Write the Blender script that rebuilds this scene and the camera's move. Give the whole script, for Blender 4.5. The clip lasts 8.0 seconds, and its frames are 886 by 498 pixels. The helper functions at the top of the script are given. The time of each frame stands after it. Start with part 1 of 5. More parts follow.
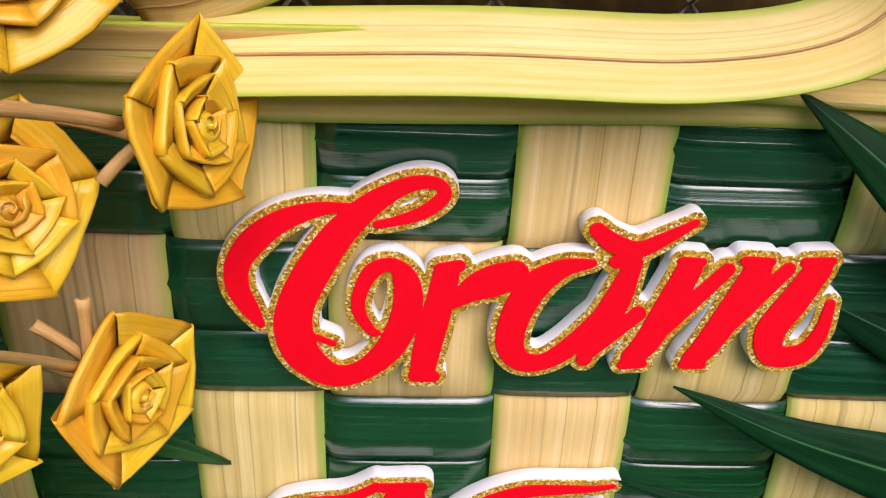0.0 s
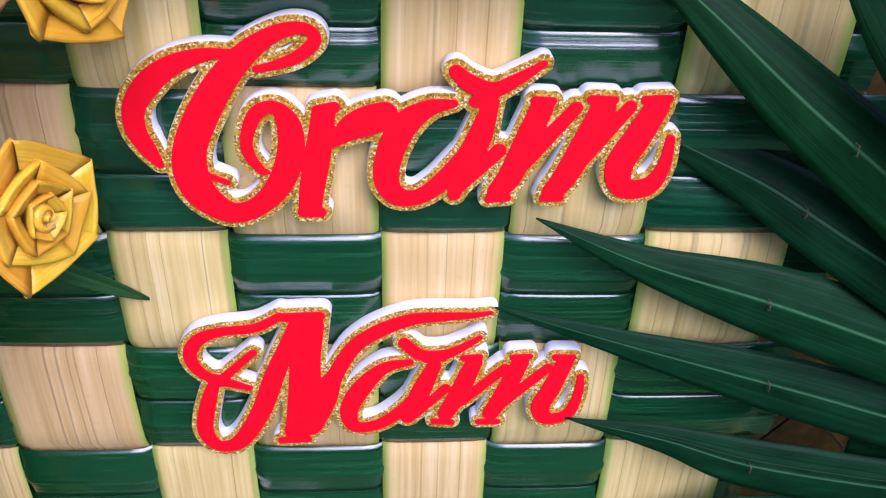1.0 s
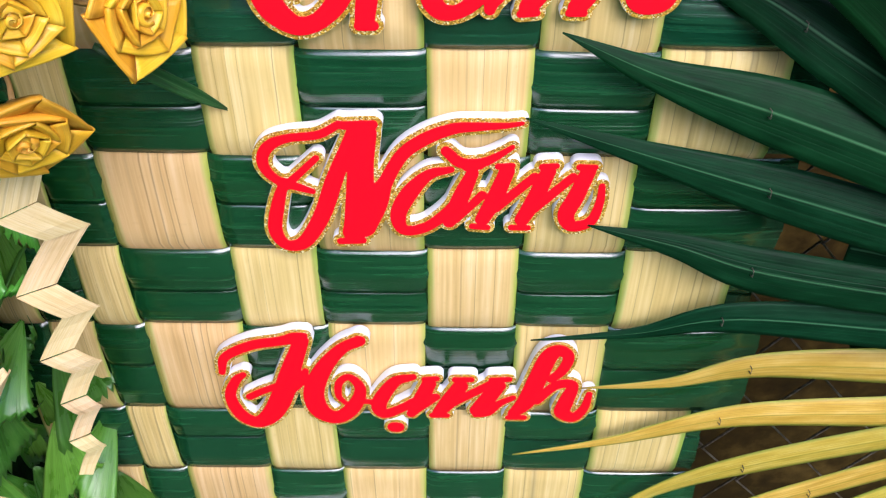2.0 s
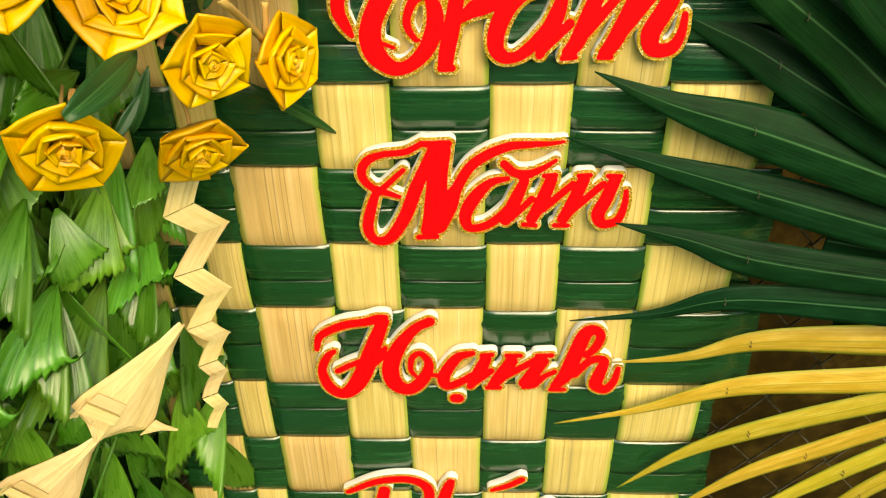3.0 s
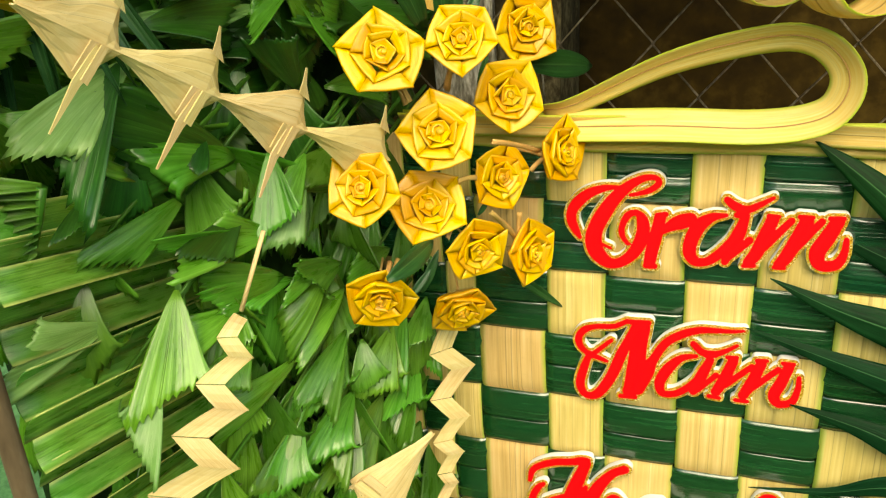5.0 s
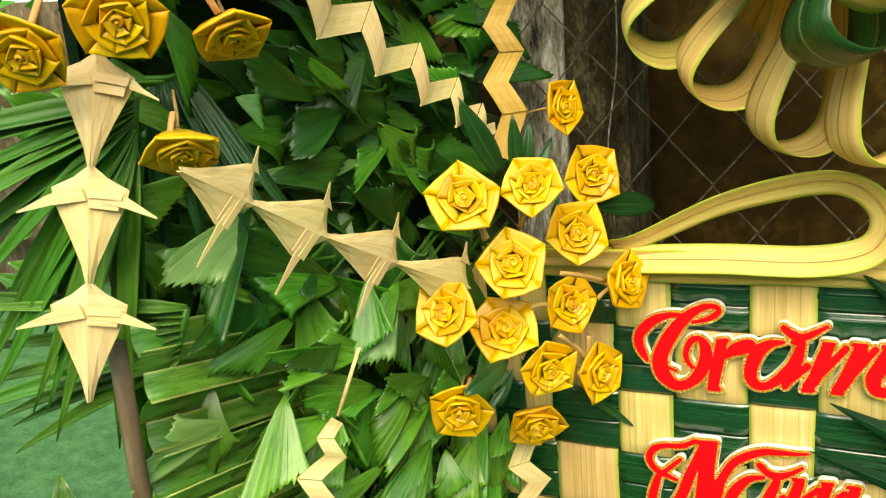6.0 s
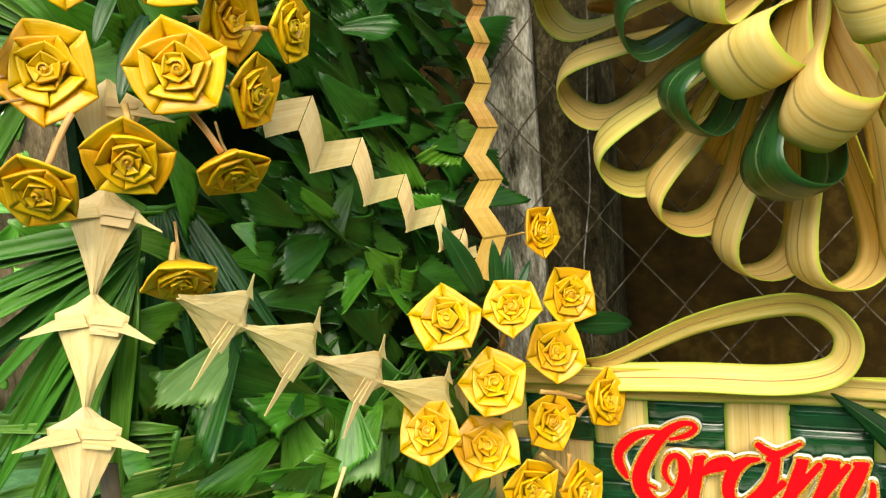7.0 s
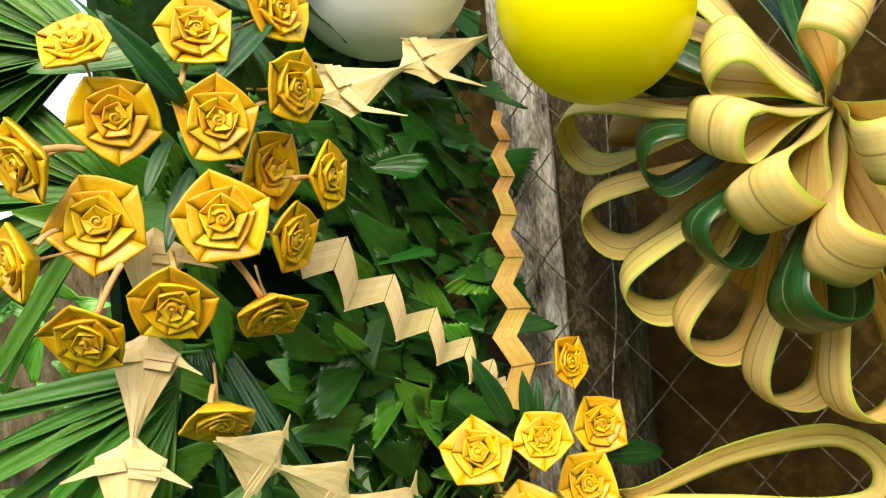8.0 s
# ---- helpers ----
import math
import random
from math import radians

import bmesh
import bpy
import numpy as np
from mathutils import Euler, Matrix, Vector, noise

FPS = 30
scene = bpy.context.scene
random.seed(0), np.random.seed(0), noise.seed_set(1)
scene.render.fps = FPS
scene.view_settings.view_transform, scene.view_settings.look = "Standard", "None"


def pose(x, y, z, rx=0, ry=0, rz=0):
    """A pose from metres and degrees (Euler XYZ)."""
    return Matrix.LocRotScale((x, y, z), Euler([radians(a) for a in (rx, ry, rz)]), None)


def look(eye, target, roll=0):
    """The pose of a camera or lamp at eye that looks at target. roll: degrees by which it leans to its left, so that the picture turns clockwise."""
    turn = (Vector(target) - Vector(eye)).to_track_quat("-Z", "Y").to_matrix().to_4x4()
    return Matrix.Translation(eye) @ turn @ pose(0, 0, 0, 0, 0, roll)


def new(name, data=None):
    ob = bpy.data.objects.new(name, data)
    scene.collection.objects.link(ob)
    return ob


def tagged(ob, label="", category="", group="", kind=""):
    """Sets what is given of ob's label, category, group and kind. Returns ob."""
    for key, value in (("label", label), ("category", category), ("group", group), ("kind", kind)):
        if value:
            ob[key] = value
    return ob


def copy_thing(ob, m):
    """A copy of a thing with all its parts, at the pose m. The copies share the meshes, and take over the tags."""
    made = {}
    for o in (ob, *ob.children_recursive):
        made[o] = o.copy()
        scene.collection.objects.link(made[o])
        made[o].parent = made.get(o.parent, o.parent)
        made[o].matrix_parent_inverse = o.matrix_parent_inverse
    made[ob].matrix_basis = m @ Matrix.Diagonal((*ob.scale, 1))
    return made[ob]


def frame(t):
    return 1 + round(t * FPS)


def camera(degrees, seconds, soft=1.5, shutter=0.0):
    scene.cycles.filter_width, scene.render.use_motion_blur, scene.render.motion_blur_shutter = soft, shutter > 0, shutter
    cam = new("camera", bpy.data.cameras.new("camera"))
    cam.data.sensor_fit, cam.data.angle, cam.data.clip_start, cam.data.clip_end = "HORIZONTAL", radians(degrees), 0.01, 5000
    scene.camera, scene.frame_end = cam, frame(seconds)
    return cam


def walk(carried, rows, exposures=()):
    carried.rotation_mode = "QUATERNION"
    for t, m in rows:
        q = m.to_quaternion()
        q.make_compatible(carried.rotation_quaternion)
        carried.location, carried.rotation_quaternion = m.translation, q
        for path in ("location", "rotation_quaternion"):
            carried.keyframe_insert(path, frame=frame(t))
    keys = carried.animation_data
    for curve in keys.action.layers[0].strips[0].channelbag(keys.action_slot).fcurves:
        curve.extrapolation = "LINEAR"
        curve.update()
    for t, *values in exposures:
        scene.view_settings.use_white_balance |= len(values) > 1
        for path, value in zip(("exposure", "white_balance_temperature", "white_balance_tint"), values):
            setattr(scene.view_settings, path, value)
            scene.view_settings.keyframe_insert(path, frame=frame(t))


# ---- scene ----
cam = camera(56.1, 8.0, soft=1.2)
PATH = [
    (0, (-0.022, 0.076, 1.492), (0.068, 1.862, 0.597), 2.6),
    (0.5, (0.006, 0.055, 1.489), (0.133, 1.806, 0.532), 2.3),
    (1, (0.035, 0.009, 1.481), (0.158, 1.698, 0.416), 2.2),
    (1.5, (0.057, -0.035, 1.473), (0.069, 1.567, 0.275), 0.3),
    (1.7, (0.053, -0.057, 1.46), (0.062, 1.51, 0.218), 0.6),
    (2.8, (0.015, -0.226, 1.524), (-0.045, 1.365, 0.315), -1.1),
    (3, (0.01, -0.264, 1.535), (-0.053, 1.368, 0.381), -1.0),
    (3.5, (0.0, -0.34, 1.555), (-0.064, 1.35, 0.488), -0.8),
    (4, (-0.017, -0.365, 1.584), (-0.18, 1.389, 0.637), -1.3),
    (4.5, (0.015, -0.411, 1.615), (-0.413, 1.335, 0.739), -2.3),
    (5, (0.074, -0.479, 1.644), (-0.574, 1.251, 0.878), -3.7),
    (5.2, (0.106, -0.508, 1.654), (-0.626, 1.219, 0.96), -4.2),
    (6.3, (0.152, -0.585, 1.683), (-0.75, 1.158, 1.297), -4.6),
    (6.5, (0.158, -0.594, 1.685), (-0.725, 1.171, 1.358), -4.6),
    (7, (0.156, -0.604, 1.7), (-0.691, 1.196, 1.486), -4.6),
    (7.5, (0.163, -0.614, 1.713), (-0.714, 1.182, 1.639), -4.9),
    (8, (0.154, -0.621, 1.729), (-0.72, 1.178, 1.777), -5.1),
]
walk(cam, [(t, look(eye, target, roll)) for t, eye, target, roll in PATH],
     [(0.0, 0.27, 6500, 25), (0.5, 0.34, 5900, 26), (1.0, 0.42, 5350, 38), (1.7, 0.6, 4850, 34), (2.8, 0.62, 10500, 0),
      (4.0, 0.58, 10200, -1), (6.0, 0.70, 8900, -3), (8.0, 0.72, 8100, 6)])

# ---- light ----
world = bpy.data.worlds.new("sky")
scene.world = world
world.use_nodes = True
wn = world.node_tree
sky = wn.nodes.new("ShaderNodeTexSky")
sky.sky_type, sky.sun_disc = "NISHITA", False
sky.sun_elevation, sky.sun_rotation = radians(50), radians(155)
sky.air_density, sky.dust_density = 1.2, 2.0
wn.nodes["Background"].inputs[1].default_value = 0.29
wn.links.new(sky.outputs[0], wn.nodes["Background"].inputs[0])
sun = new("sun", bpy.data.lights.new("sun", "SUN"))
sun.data.energy, sun.data.angle, sun.data.color = 2.0, radians(45), (1.0, 0.95, 0.88)
sun.matrix_world = look((0.9, -2.6, 3.5), (0, 0.4, 1.3))


# ---- materials ----
def material(name, rough=0.5, metal=0.0, spec=0.5):
    m = bpy.data.materials.new(name)
    m.use_nodes = True
    m.node_tree.nodes["Principled BSDF"].inputs["Specular IOR Level"].default_value = spec
    b = m.node_tree.nodes["Principled BSDF"]
    b.inputs["Roughness"].default_value, b.inputs["Metallic"].default_value = rough, metal
    return m, m.node_tree, b


def ramp(nt, fac, stops):
    r = nt.nodes.new("ShaderNodeValToRGB")
    while len(r.color_ramp.elements) < len(stops):
        r.color_ramp.elements.new(0.5)
    for e, (p, c) in zip(r.color_ramp.elements, stops):
        e.position, e.color = p, (*c, 1)
    nt.links.new(fac, r.inputs[0])
    return r.outputs[0]


def mix(nt, fac, a, b, mode="MIX"):
    m = nt.nodes.new("ShaderNodeMix")
    m.data_type, m.blend_type = "RGBA", mode
    for sock, v in ((m.inputs[0], fac), (m.inputs[6], a), (m.inputs[7], b)):
        if isinstance(v, (int, float)):
            sock.default_value = v
        elif isinstance(v, tuple):
            sock.default_value = (*v, 1)
        else:
            nt.links.new(v, sock)
    return m.outputs[2]


def maths(nt, op, a, b=0.0):
    m = nt.nodes.new("ShaderNodeMath")
    m.operation = op
    for sock, v in zip(m.inputs, (a, b)):
        if isinstance(v, (int, float)):
            sock.default_value = v
        else:
            nt.links.new(v, sock)
    return m.outputs[0]


def noise_at(nt, vec, scale, detail=3.0, stretch=(1, 1, 1), rough=0.55):
    mp = nt.nodes.new("ShaderNodeMapping")
    mp.inputs["Scale"].default_value = stretch
    nt.links.new(vec, mp.inputs[0])
    t = nt.nodes.new("ShaderNodeTexNoise")
    t.inputs["Scale"].default_value, t.inputs["Detail"].default_value, t.inputs["Roughness"].default_value = scale, detail, rough
    nt.links.new(mp.outputs[0], t.inputs["Vector"])
    return t.outputs[0]


def bump(nt, b, height, strength=0.3, dist=0.001):
    n = nt.nodes.new("ShaderNodeBump")
    n.inputs["Strength"].default_value, n.inputs["Distance"].default_value = strength, dist
    nt.links.new(height, n.inputs["Height"])
    nt.links.new(n.outputs[0], b.inputs["Normal"])


def leaf_material(name, dark, mid, light, edge=None, edge_at=0.12, rough=0.4, veins=60, vein_dark=0.35, spots=0.0, rib=None, glow=0.0, var=0.25, wave=0.3, spec=0.4, streak=(1.6, 9, 1)):
    """A leaf whose fibres run along v (metres) of its unwrap; u runs 0 to 1 across it."""
    m, nt, b = material(name, rough, 0.0, spec)
    uv = nt.nodes.new("ShaderNodeUVMap").outputs[0]
    info = nt.nodes.new("ShaderNodeObjectInfo")
    isle = nt.nodes.new("ShaderNodeNewGeometry").outputs["Random Per Island"]
    rnd = maths(nt, "ADD", info.outputs["Random"], isle)
    shift = nt.nodes.new("ShaderNodeVectorMath")
    shift.operation = "ADD"
    nt.links.new(uv, shift.inputs[0])
    comb = nt.nodes.new("ShaderNodeCombineXYZ")
    nt.links.new(maths(nt, "MULTIPLY", rnd, 37.0), comb.inputs[0])
    nt.links.new(maths(nt, "MULTIPLY", rnd, 11.0), comb.inputs[1])
    nt.links.new(comb.outputs[0], shift.inputs[1])
    vec = shift.outputs[0]
    fibre = noise_at(nt, vec, veins, 2.0, (1, 0.07, 1))
    broad = noise_at(nt, vec, 3.0, 3.0, streak)
    both = maths(nt, "ADD", maths(nt, "MULTIPLY", fibre, 0.45), maths(nt, "MULTIPLY", broad, 0.55))
    col = ramp(nt, both, [(0.33, dark), (0.5, mid), (0.68, light)])
    # thin dark veins
    line = noise_at(nt, vec, veins * 0.22, 0.0, (1, 0.03, 1))
    thin = ramp(nt, line, [(0.485, (0, 0, 0)), (0.5, (1, 1, 1)), (0.515, (0, 0, 0))])
    thin.node.color_ramp.interpolation = "LINEAR"
    col = mix(nt, maths(nt, "MULTIPLY", thin, vein_dark), col, tuple(c * 0.45 for c in dark))
    sep = nt.nodes.new("ShaderNodeSeparateXYZ")
    nt.links.new(uv, sep.inputs[0])
    off = maths(nt, "ABSOLUTE", maths(nt, "SUBTRACT", sep.outputs[0], 0.5))
    if edge:
        wob = maths(nt, "ADD", off, maths(nt, "MULTIPLY", maths(nt, "SUBTRACT", broad, 0.5), 0.12))
        f = ramp(nt, wob, [(0.5 - edge_at, (0, 0, 0)), (0.5, (1, 1, 1))])
        col = mix(nt, f, col, edge)
    if rib:
        f = ramp(nt, off, [(0.0, (1, 1, 1)), (0.03, (0, 0, 0))])
        col = mix(nt, f, col, rib)
    if spots:
        sp = ramp(nt, noise_at(nt, vec, 9.0, 5.0, (1, 14, 1)), [(0.60, (0, 0, 0)), (0.72, (1, 1, 1))])
        col = mix(nt, maths(nt, "MULTIPLY", sp, spots), col, (0.22, 0.10, 0.02))
    hsv = nt.nodes.new("ShaderNodeHueSaturation")
    nt.links.new(maths(nt, "ADD", maths(nt, "MULTIPLY", maths(nt, "FRACT", maths(nt, "MULTIPLY", rnd, 7.31)), var), 1.0 - var / 2), hsv.inputs["Value"])
    nt.links.new(maths(nt, "ADD", maths(nt, "MULTIPLY", maths(nt, "FRACT", maths(nt, "MULTIPLY", rnd, 3.77)), 0.03), 0.485), hsv.inputs["Hue"])
    nt.links.new(col, hsv.inputs["Color"])
    nt.links.new(hsv.outputs[0], b.inputs["Base Color"])
    bump(nt, b, maths(nt, "ADD", both, maths(nt, "MULTIPLY", thin, -0.5)), wave, 0.0012)
    r = maths(nt, "ADD", maths(nt, "MULTIPLY", broad, 0.3), rough - 0.15)
    nt.links.new(r, b.inputs["Roughness"])
    if glow:
        tr = nt.nodes.new("ShaderNodeBsdfTranslucent")
        nt.links.new(hsv.outputs[0], tr.inputs[0])
        mx = nt.nodes.new("ShaderNodeMixShader")
        mx.inputs[0].default_value = glow
        nt.links.new(b.outputs[0], mx.inputs[1])
        nt.links.new(tr.outputs[0], mx.inputs[2])
        nt.links.new(mx.outputs[0], nt.nodes["Material Output"].inputs[0])
    return m


def stone_material(name, dark, mid, light, scale=8.0, rough=0.85, relief=0.6, stretch=(1, 1, 1), metal=0.0):
    m, nt, b = material(name, rough, metal, 0.12)
    vec = nt.nodes.new("ShaderNodeTexCoord").outputs["Object"]
    a = noise_at(nt, vec, scale, 6.0, stretch, 0.65)
    c = noise_at(nt, vec, scale * 7, 4.0, stretch)
    f = maths(nt, "ADD", maths(nt, "MULTIPLY", a, 0.65), maths(nt, "MULTIPLY", c, 0.35))
    col = ramp(nt, f, [(0.36, dark), (0.5, mid), (0.64, light)])
    nt.links.new(col, b.inputs["Base Color"])
    bump(nt, b, f, relief, 0.004)
    return m


CREAM = leaf_material("pale_strip", (0.55, 0.38, 0.13), (0.66, 0.48, 0.19), (0.76, 0.60, 0.30), (0.32, 0.42, 0.06), 0.085, 0.38, 26, 0.65, spots=0.08, var=0.12, streak=(4, 3, 1))
DARK_STRIP = leaf_material("green_strip", (0.0010, 0.024, 0.007), (0.0028, 0.048, 0.015), (0.007, 0.080, 0.026), None, 0, 0.24, 40, 0.3, wave=0.2, spec=0.9, streak=(4.5, 2.0, 1))
gloss = DARK_STRIP.node_tree.nodes["Principled BSDF"].inputs
gloss["Coat Weight"].default_value, gloss["Coat Roughness"].default_value = 0.6, 0.16
GOLDEN = leaf_material("golden_petal", (0.70, 0.37, 0.010), (0.80, 0.46, 0.018), (0.88, 0.58, 0.06), (0.84, 0.54, 0.07), 0.08, 0.34, 22, 0.3, spots=0.08, glow=0.14, spec=0.5)
DRIED = leaf_material("dried_leaf", (0.68, 0.50, 0.21), (0.78, 0.62, 0.31), (0.85, 0.72, 0.43), None, 0, 0.5, 22, 0.35, spots=0.1, glow=0.15, var=0.12)
TAN_LEAF = leaf_material("tan_leaf", (0.50, 0.25, 0.05), (0.62, 0.36, 0.09), (0.70, 0.47, 0.17), None, 0, 0.5, 22, 0.4, spots=0.25, glow=0.1)
RIBBON = leaf_material("ribbon_leaf", (0.80, 0.58, 0.15), (0.87, 0.68, 0.23), (0.90, 0.77, 0.36), (0.46, 0.57, 0.06), 0.10, 0.42, 18, 0.2, spots=0.05, rib=(0.40, 0.26, 0.06), glow=0.2, streak=(3, 4, 1))
BLADE = leaf_material("palm_blade", (0.0012, 0.014, 0.004), (0.0020, 0.026, 0.007), (0.004, 0.042, 0.012), None, 0, 0.45, 30, 0.3, rib=(0.04, 0.13, 0.05), spec=0.08)
YBLADE = leaf_material("yellow_blade", (0.36, 0.25, 0.02), (0.47, 0.34, 0.04), (0.58, 0.45, 0.10), (0.20, 0.24, 0.015), 0.14, 0.5, 24, 0.7, spots=0.12, rib=(0.25, 0.24, 0.02))
FOLIAGE = leaf_material("fishtail_leaf", (0.036, 0.145, 0.010), (0.075, 0.250, 0.022), (0.14, 0.36, 0.055), None, 0, 0.30, 30, 0.2, glow=0.15, var=0.8, spec=0.6)
PALE_LEAF = leaf_material("fishtail_underside", (0.10, 0.25, 0.05), (0.16, 0.34, 0.09), (0.25, 0.45, 0.16), None, 0, 0.38, 34, 0.2, glow=0.15, var=0.3, spec=0.5)
# darker fishtail green: paints in the upper wall's shade, plus a few dark leaves
SHADE_LEAF = leaf_material("dark_shaded_fishtail_leaf", (0.009, 0.052, 0.006), (0.017, 0.088, 0.010), (0.036, 0.15, 0.020), None, 0, 0.33, 34, 0.2, glow=0.10, var=0.6, spec=0.5)
LANCE = leaf_material("lance_leaf", (0.008, 0.045, 0.012), (0.014, 0.075, 0.020), (0.03, 0.12, 0.03), None, 0, 0.35, 30, 0.3, rib=(0.06, 0.16, 0.05), glow=0.12)
GREEN_LOOP = leaf_material("green_ribbon_leaf", (0.006, 0.040, 0.010), (0.012, 0.070, 0.018), (0.03, 0.12, 0.03), (0.02, 0.09, 0.02), 0.1, 0.32, 30, 0.3, rib=(0.16, 0.26, 0.10), glow=0.1, spec=0.6)
FROND = leaf_material("frond_leaflet", (0.03, 0.12, 0.012), (0.06, 0.20, 0.022), (0.10, 0.29, 0.045), None, 0, 0.38, 30, 0.3, glow=0.25, var=0.5)
SKIRT = leaf_material("palm_strip", (0.030, 0.14, 0.014), (0.065, 0.23, 0.030), (0.13, 0.34, 0.07), (0.32, 0.42, 0.13), 0.10, 0.3, 30, 0.3, var=0.8, spots=0.05)
STALK = leaf_material("dry_stalk", (0.42, 0.22, 0.06), (0.55, 0.32, 0.11), (0.66, 0.44, 0.19), None, 0, 0.6, 20, 0.4)
CONCRETE = stone_material("weathered_concrete", (0.025, 0.022, 0.015), (0.24, 0.23, 0.19), (0.66, 0.65, 0.61), 38, relief=1.0, stretch=(1, 1, 0.3))
MOSSY = stone_material("mossy_concrete", (0.012, 0.010, 0.005), (0.045, 0.036, 0.018), (0.15, 0.13, 0.075), 32, relief=0.9, stretch=(1, 1, 0.5))
RUST = stone_material("rusty_sheet", (0.011, 0.006, 0.0008), (0.028, 0.016, 0.0022), (0.08, 0.050, 0.010), 5, 0.9, 0.3)
WIRE = stone_material("rusty_wire", (0.03, 0.025, 0.015), (0.11, 0.09, 0.065), (0.24, 0.21, 0.16), 60, 0.6, 0.3)
LAWN = stone_material("lawn", (0.03, 0.09, 0.03), (0.055, 0.15, 0.055), (0.09, 0.21, 0.08), 9, 0.9, 0.8)
# shade between leaflets put into a near-black green; the added hedges share it
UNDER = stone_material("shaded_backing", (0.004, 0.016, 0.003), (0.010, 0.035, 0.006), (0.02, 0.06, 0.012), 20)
BARK = stone_material("bark", (0.05, 0.035, 0.02), (0.12, 0.09, 0.055), (0.22, 0.18, 0.12), 10, 0.9, 0.8, (1, 1, 0.25))


def plain(name, colour, rough, grain=0.06, scale=300, relief=0.15):
    m, nt, b = material(name, rough, 0.0, 0.15)
    vec = nt.nodes.new("ShaderNodeTexCoord").outputs["Object"]
    f = noise_at(nt, vec, scale, 4.0)
    g = noise_at(nt, vec, scale / 25, 3.0)
    f = maths(nt, "ADD", maths(nt, "MULTIPLY", f, 0.5), maths(nt, "MULTIPLY", g, 0.5))
    nt.links.new(ramp(nt, f, [(0.3, tuple(c * (1 - grain) for c in colour)), (0.7, tuple(min(1, c * (1 + grain)) for c in colour))]), b.inputs["Base Color"])
    bump(nt, b, f, relief, 0.0006)
    return m


RED = plain("red_face", (0.80, 0.001, 0.010), 0.7, 0.04)
FOAM = plain("white_foam", (0.82, 0.82, 0.83), 0.75, 0.04, 500, 0.3)


def glitter_material():
    m, nt, b = material("gold_glitter", 0.35, 0.3)
    vec = nt.nodes.new("ShaderNodeTexCoord").outputs["Object"]
    v = nt.nodes.new("ShaderNodeTexVoronoi")
    v.inputs["Scale"].default_value = 950
    nt.links.new(vec, v.inputs["Vector"])
    sep = nt.nodes.new("ShaderNodeSeparateColor")
    nt.links.new(v.outputs["Color"], sep.inputs[0])
    col = ramp(nt, sep.outputs[0], [(0.0, (0.26, 0.12, 0.005)), (0.45, (0.62, 0.34, 0.02)), (0.8, (0.85, 0.58, 0.08)), (0.95, (1.0, 0.92, 0.6))])
    nt.links.new(col, b.inputs["Base Color"])
    bump(nt, b, sep.outputs[1], 0.9, 0.0009)
    return m


GLITTER = glitter_material()


def balloon_material(name, colour):
    m, nt, b = material(name, 0.34)
    b.inputs["Base Color"].default_value = (*colour, 1)
    vec = nt.nodes.new("ShaderNodeTexCoord").outputs["Object"]
    bump(nt, b, noise_at(nt, vec, 14, 2.0), 0.05, 0.002)
    tr = nt.nodes.new("ShaderNodeBsdfTranslucent")
    tr.inputs[0].default_value = (*colour, 1)
    mx = nt.nodes.new("ShaderNodeMixShader")
    mx.inputs[0].default_value = 0.12
    nt.links.new(b.outputs[0], mx.inputs[1])
    nt.links.new(tr.outputs[0], mx.inputs[2])
    nt.links.new(mx.outputs[0], nt.nodes["Material Output"].inputs[0])
    return m


WHITE_RUBBER = balloon_material("white_rubber", (0.97, 0.97, 0.98))
YELLOW_RUBBER = balloon_material("yellow_rubber", (0.90, 0.80, 0.006))


# ---- building helpers ----
def V(*a):
    return np.array(a, float)


def unit(v):
    v = np.asarray(v, float)
    return v / max(1e-9, np.linalg.norm(v))


def mesh_of(bm, mat, smooth=True, name="mesh"):
    me = bpy.data.meshes.new(name)
    bmesh.ops.recalc_face_normals(bm, faces=bm.faces)
    bm.to_mesh(me)
    bm.free()
    me.materials.append(mat)
    if smooth:
        me.polygons.foreach_set("use_smooth", [True] * len(me.polygons))
    return me


def part(name, me, parent, label="", m=None):
    ob = new(name, me)
    ob.parent = parent
    if m is not None:
        ob.matrix_basis = m
    return tagged(ob, label)


def thing(name, label, category, group="", at=(0, 0, 0), kind=""):
    ob = new(name)
    ob.location = at
    ob.empty_display_size = 0.02
    return tagged(ob, label, category, group, kind)


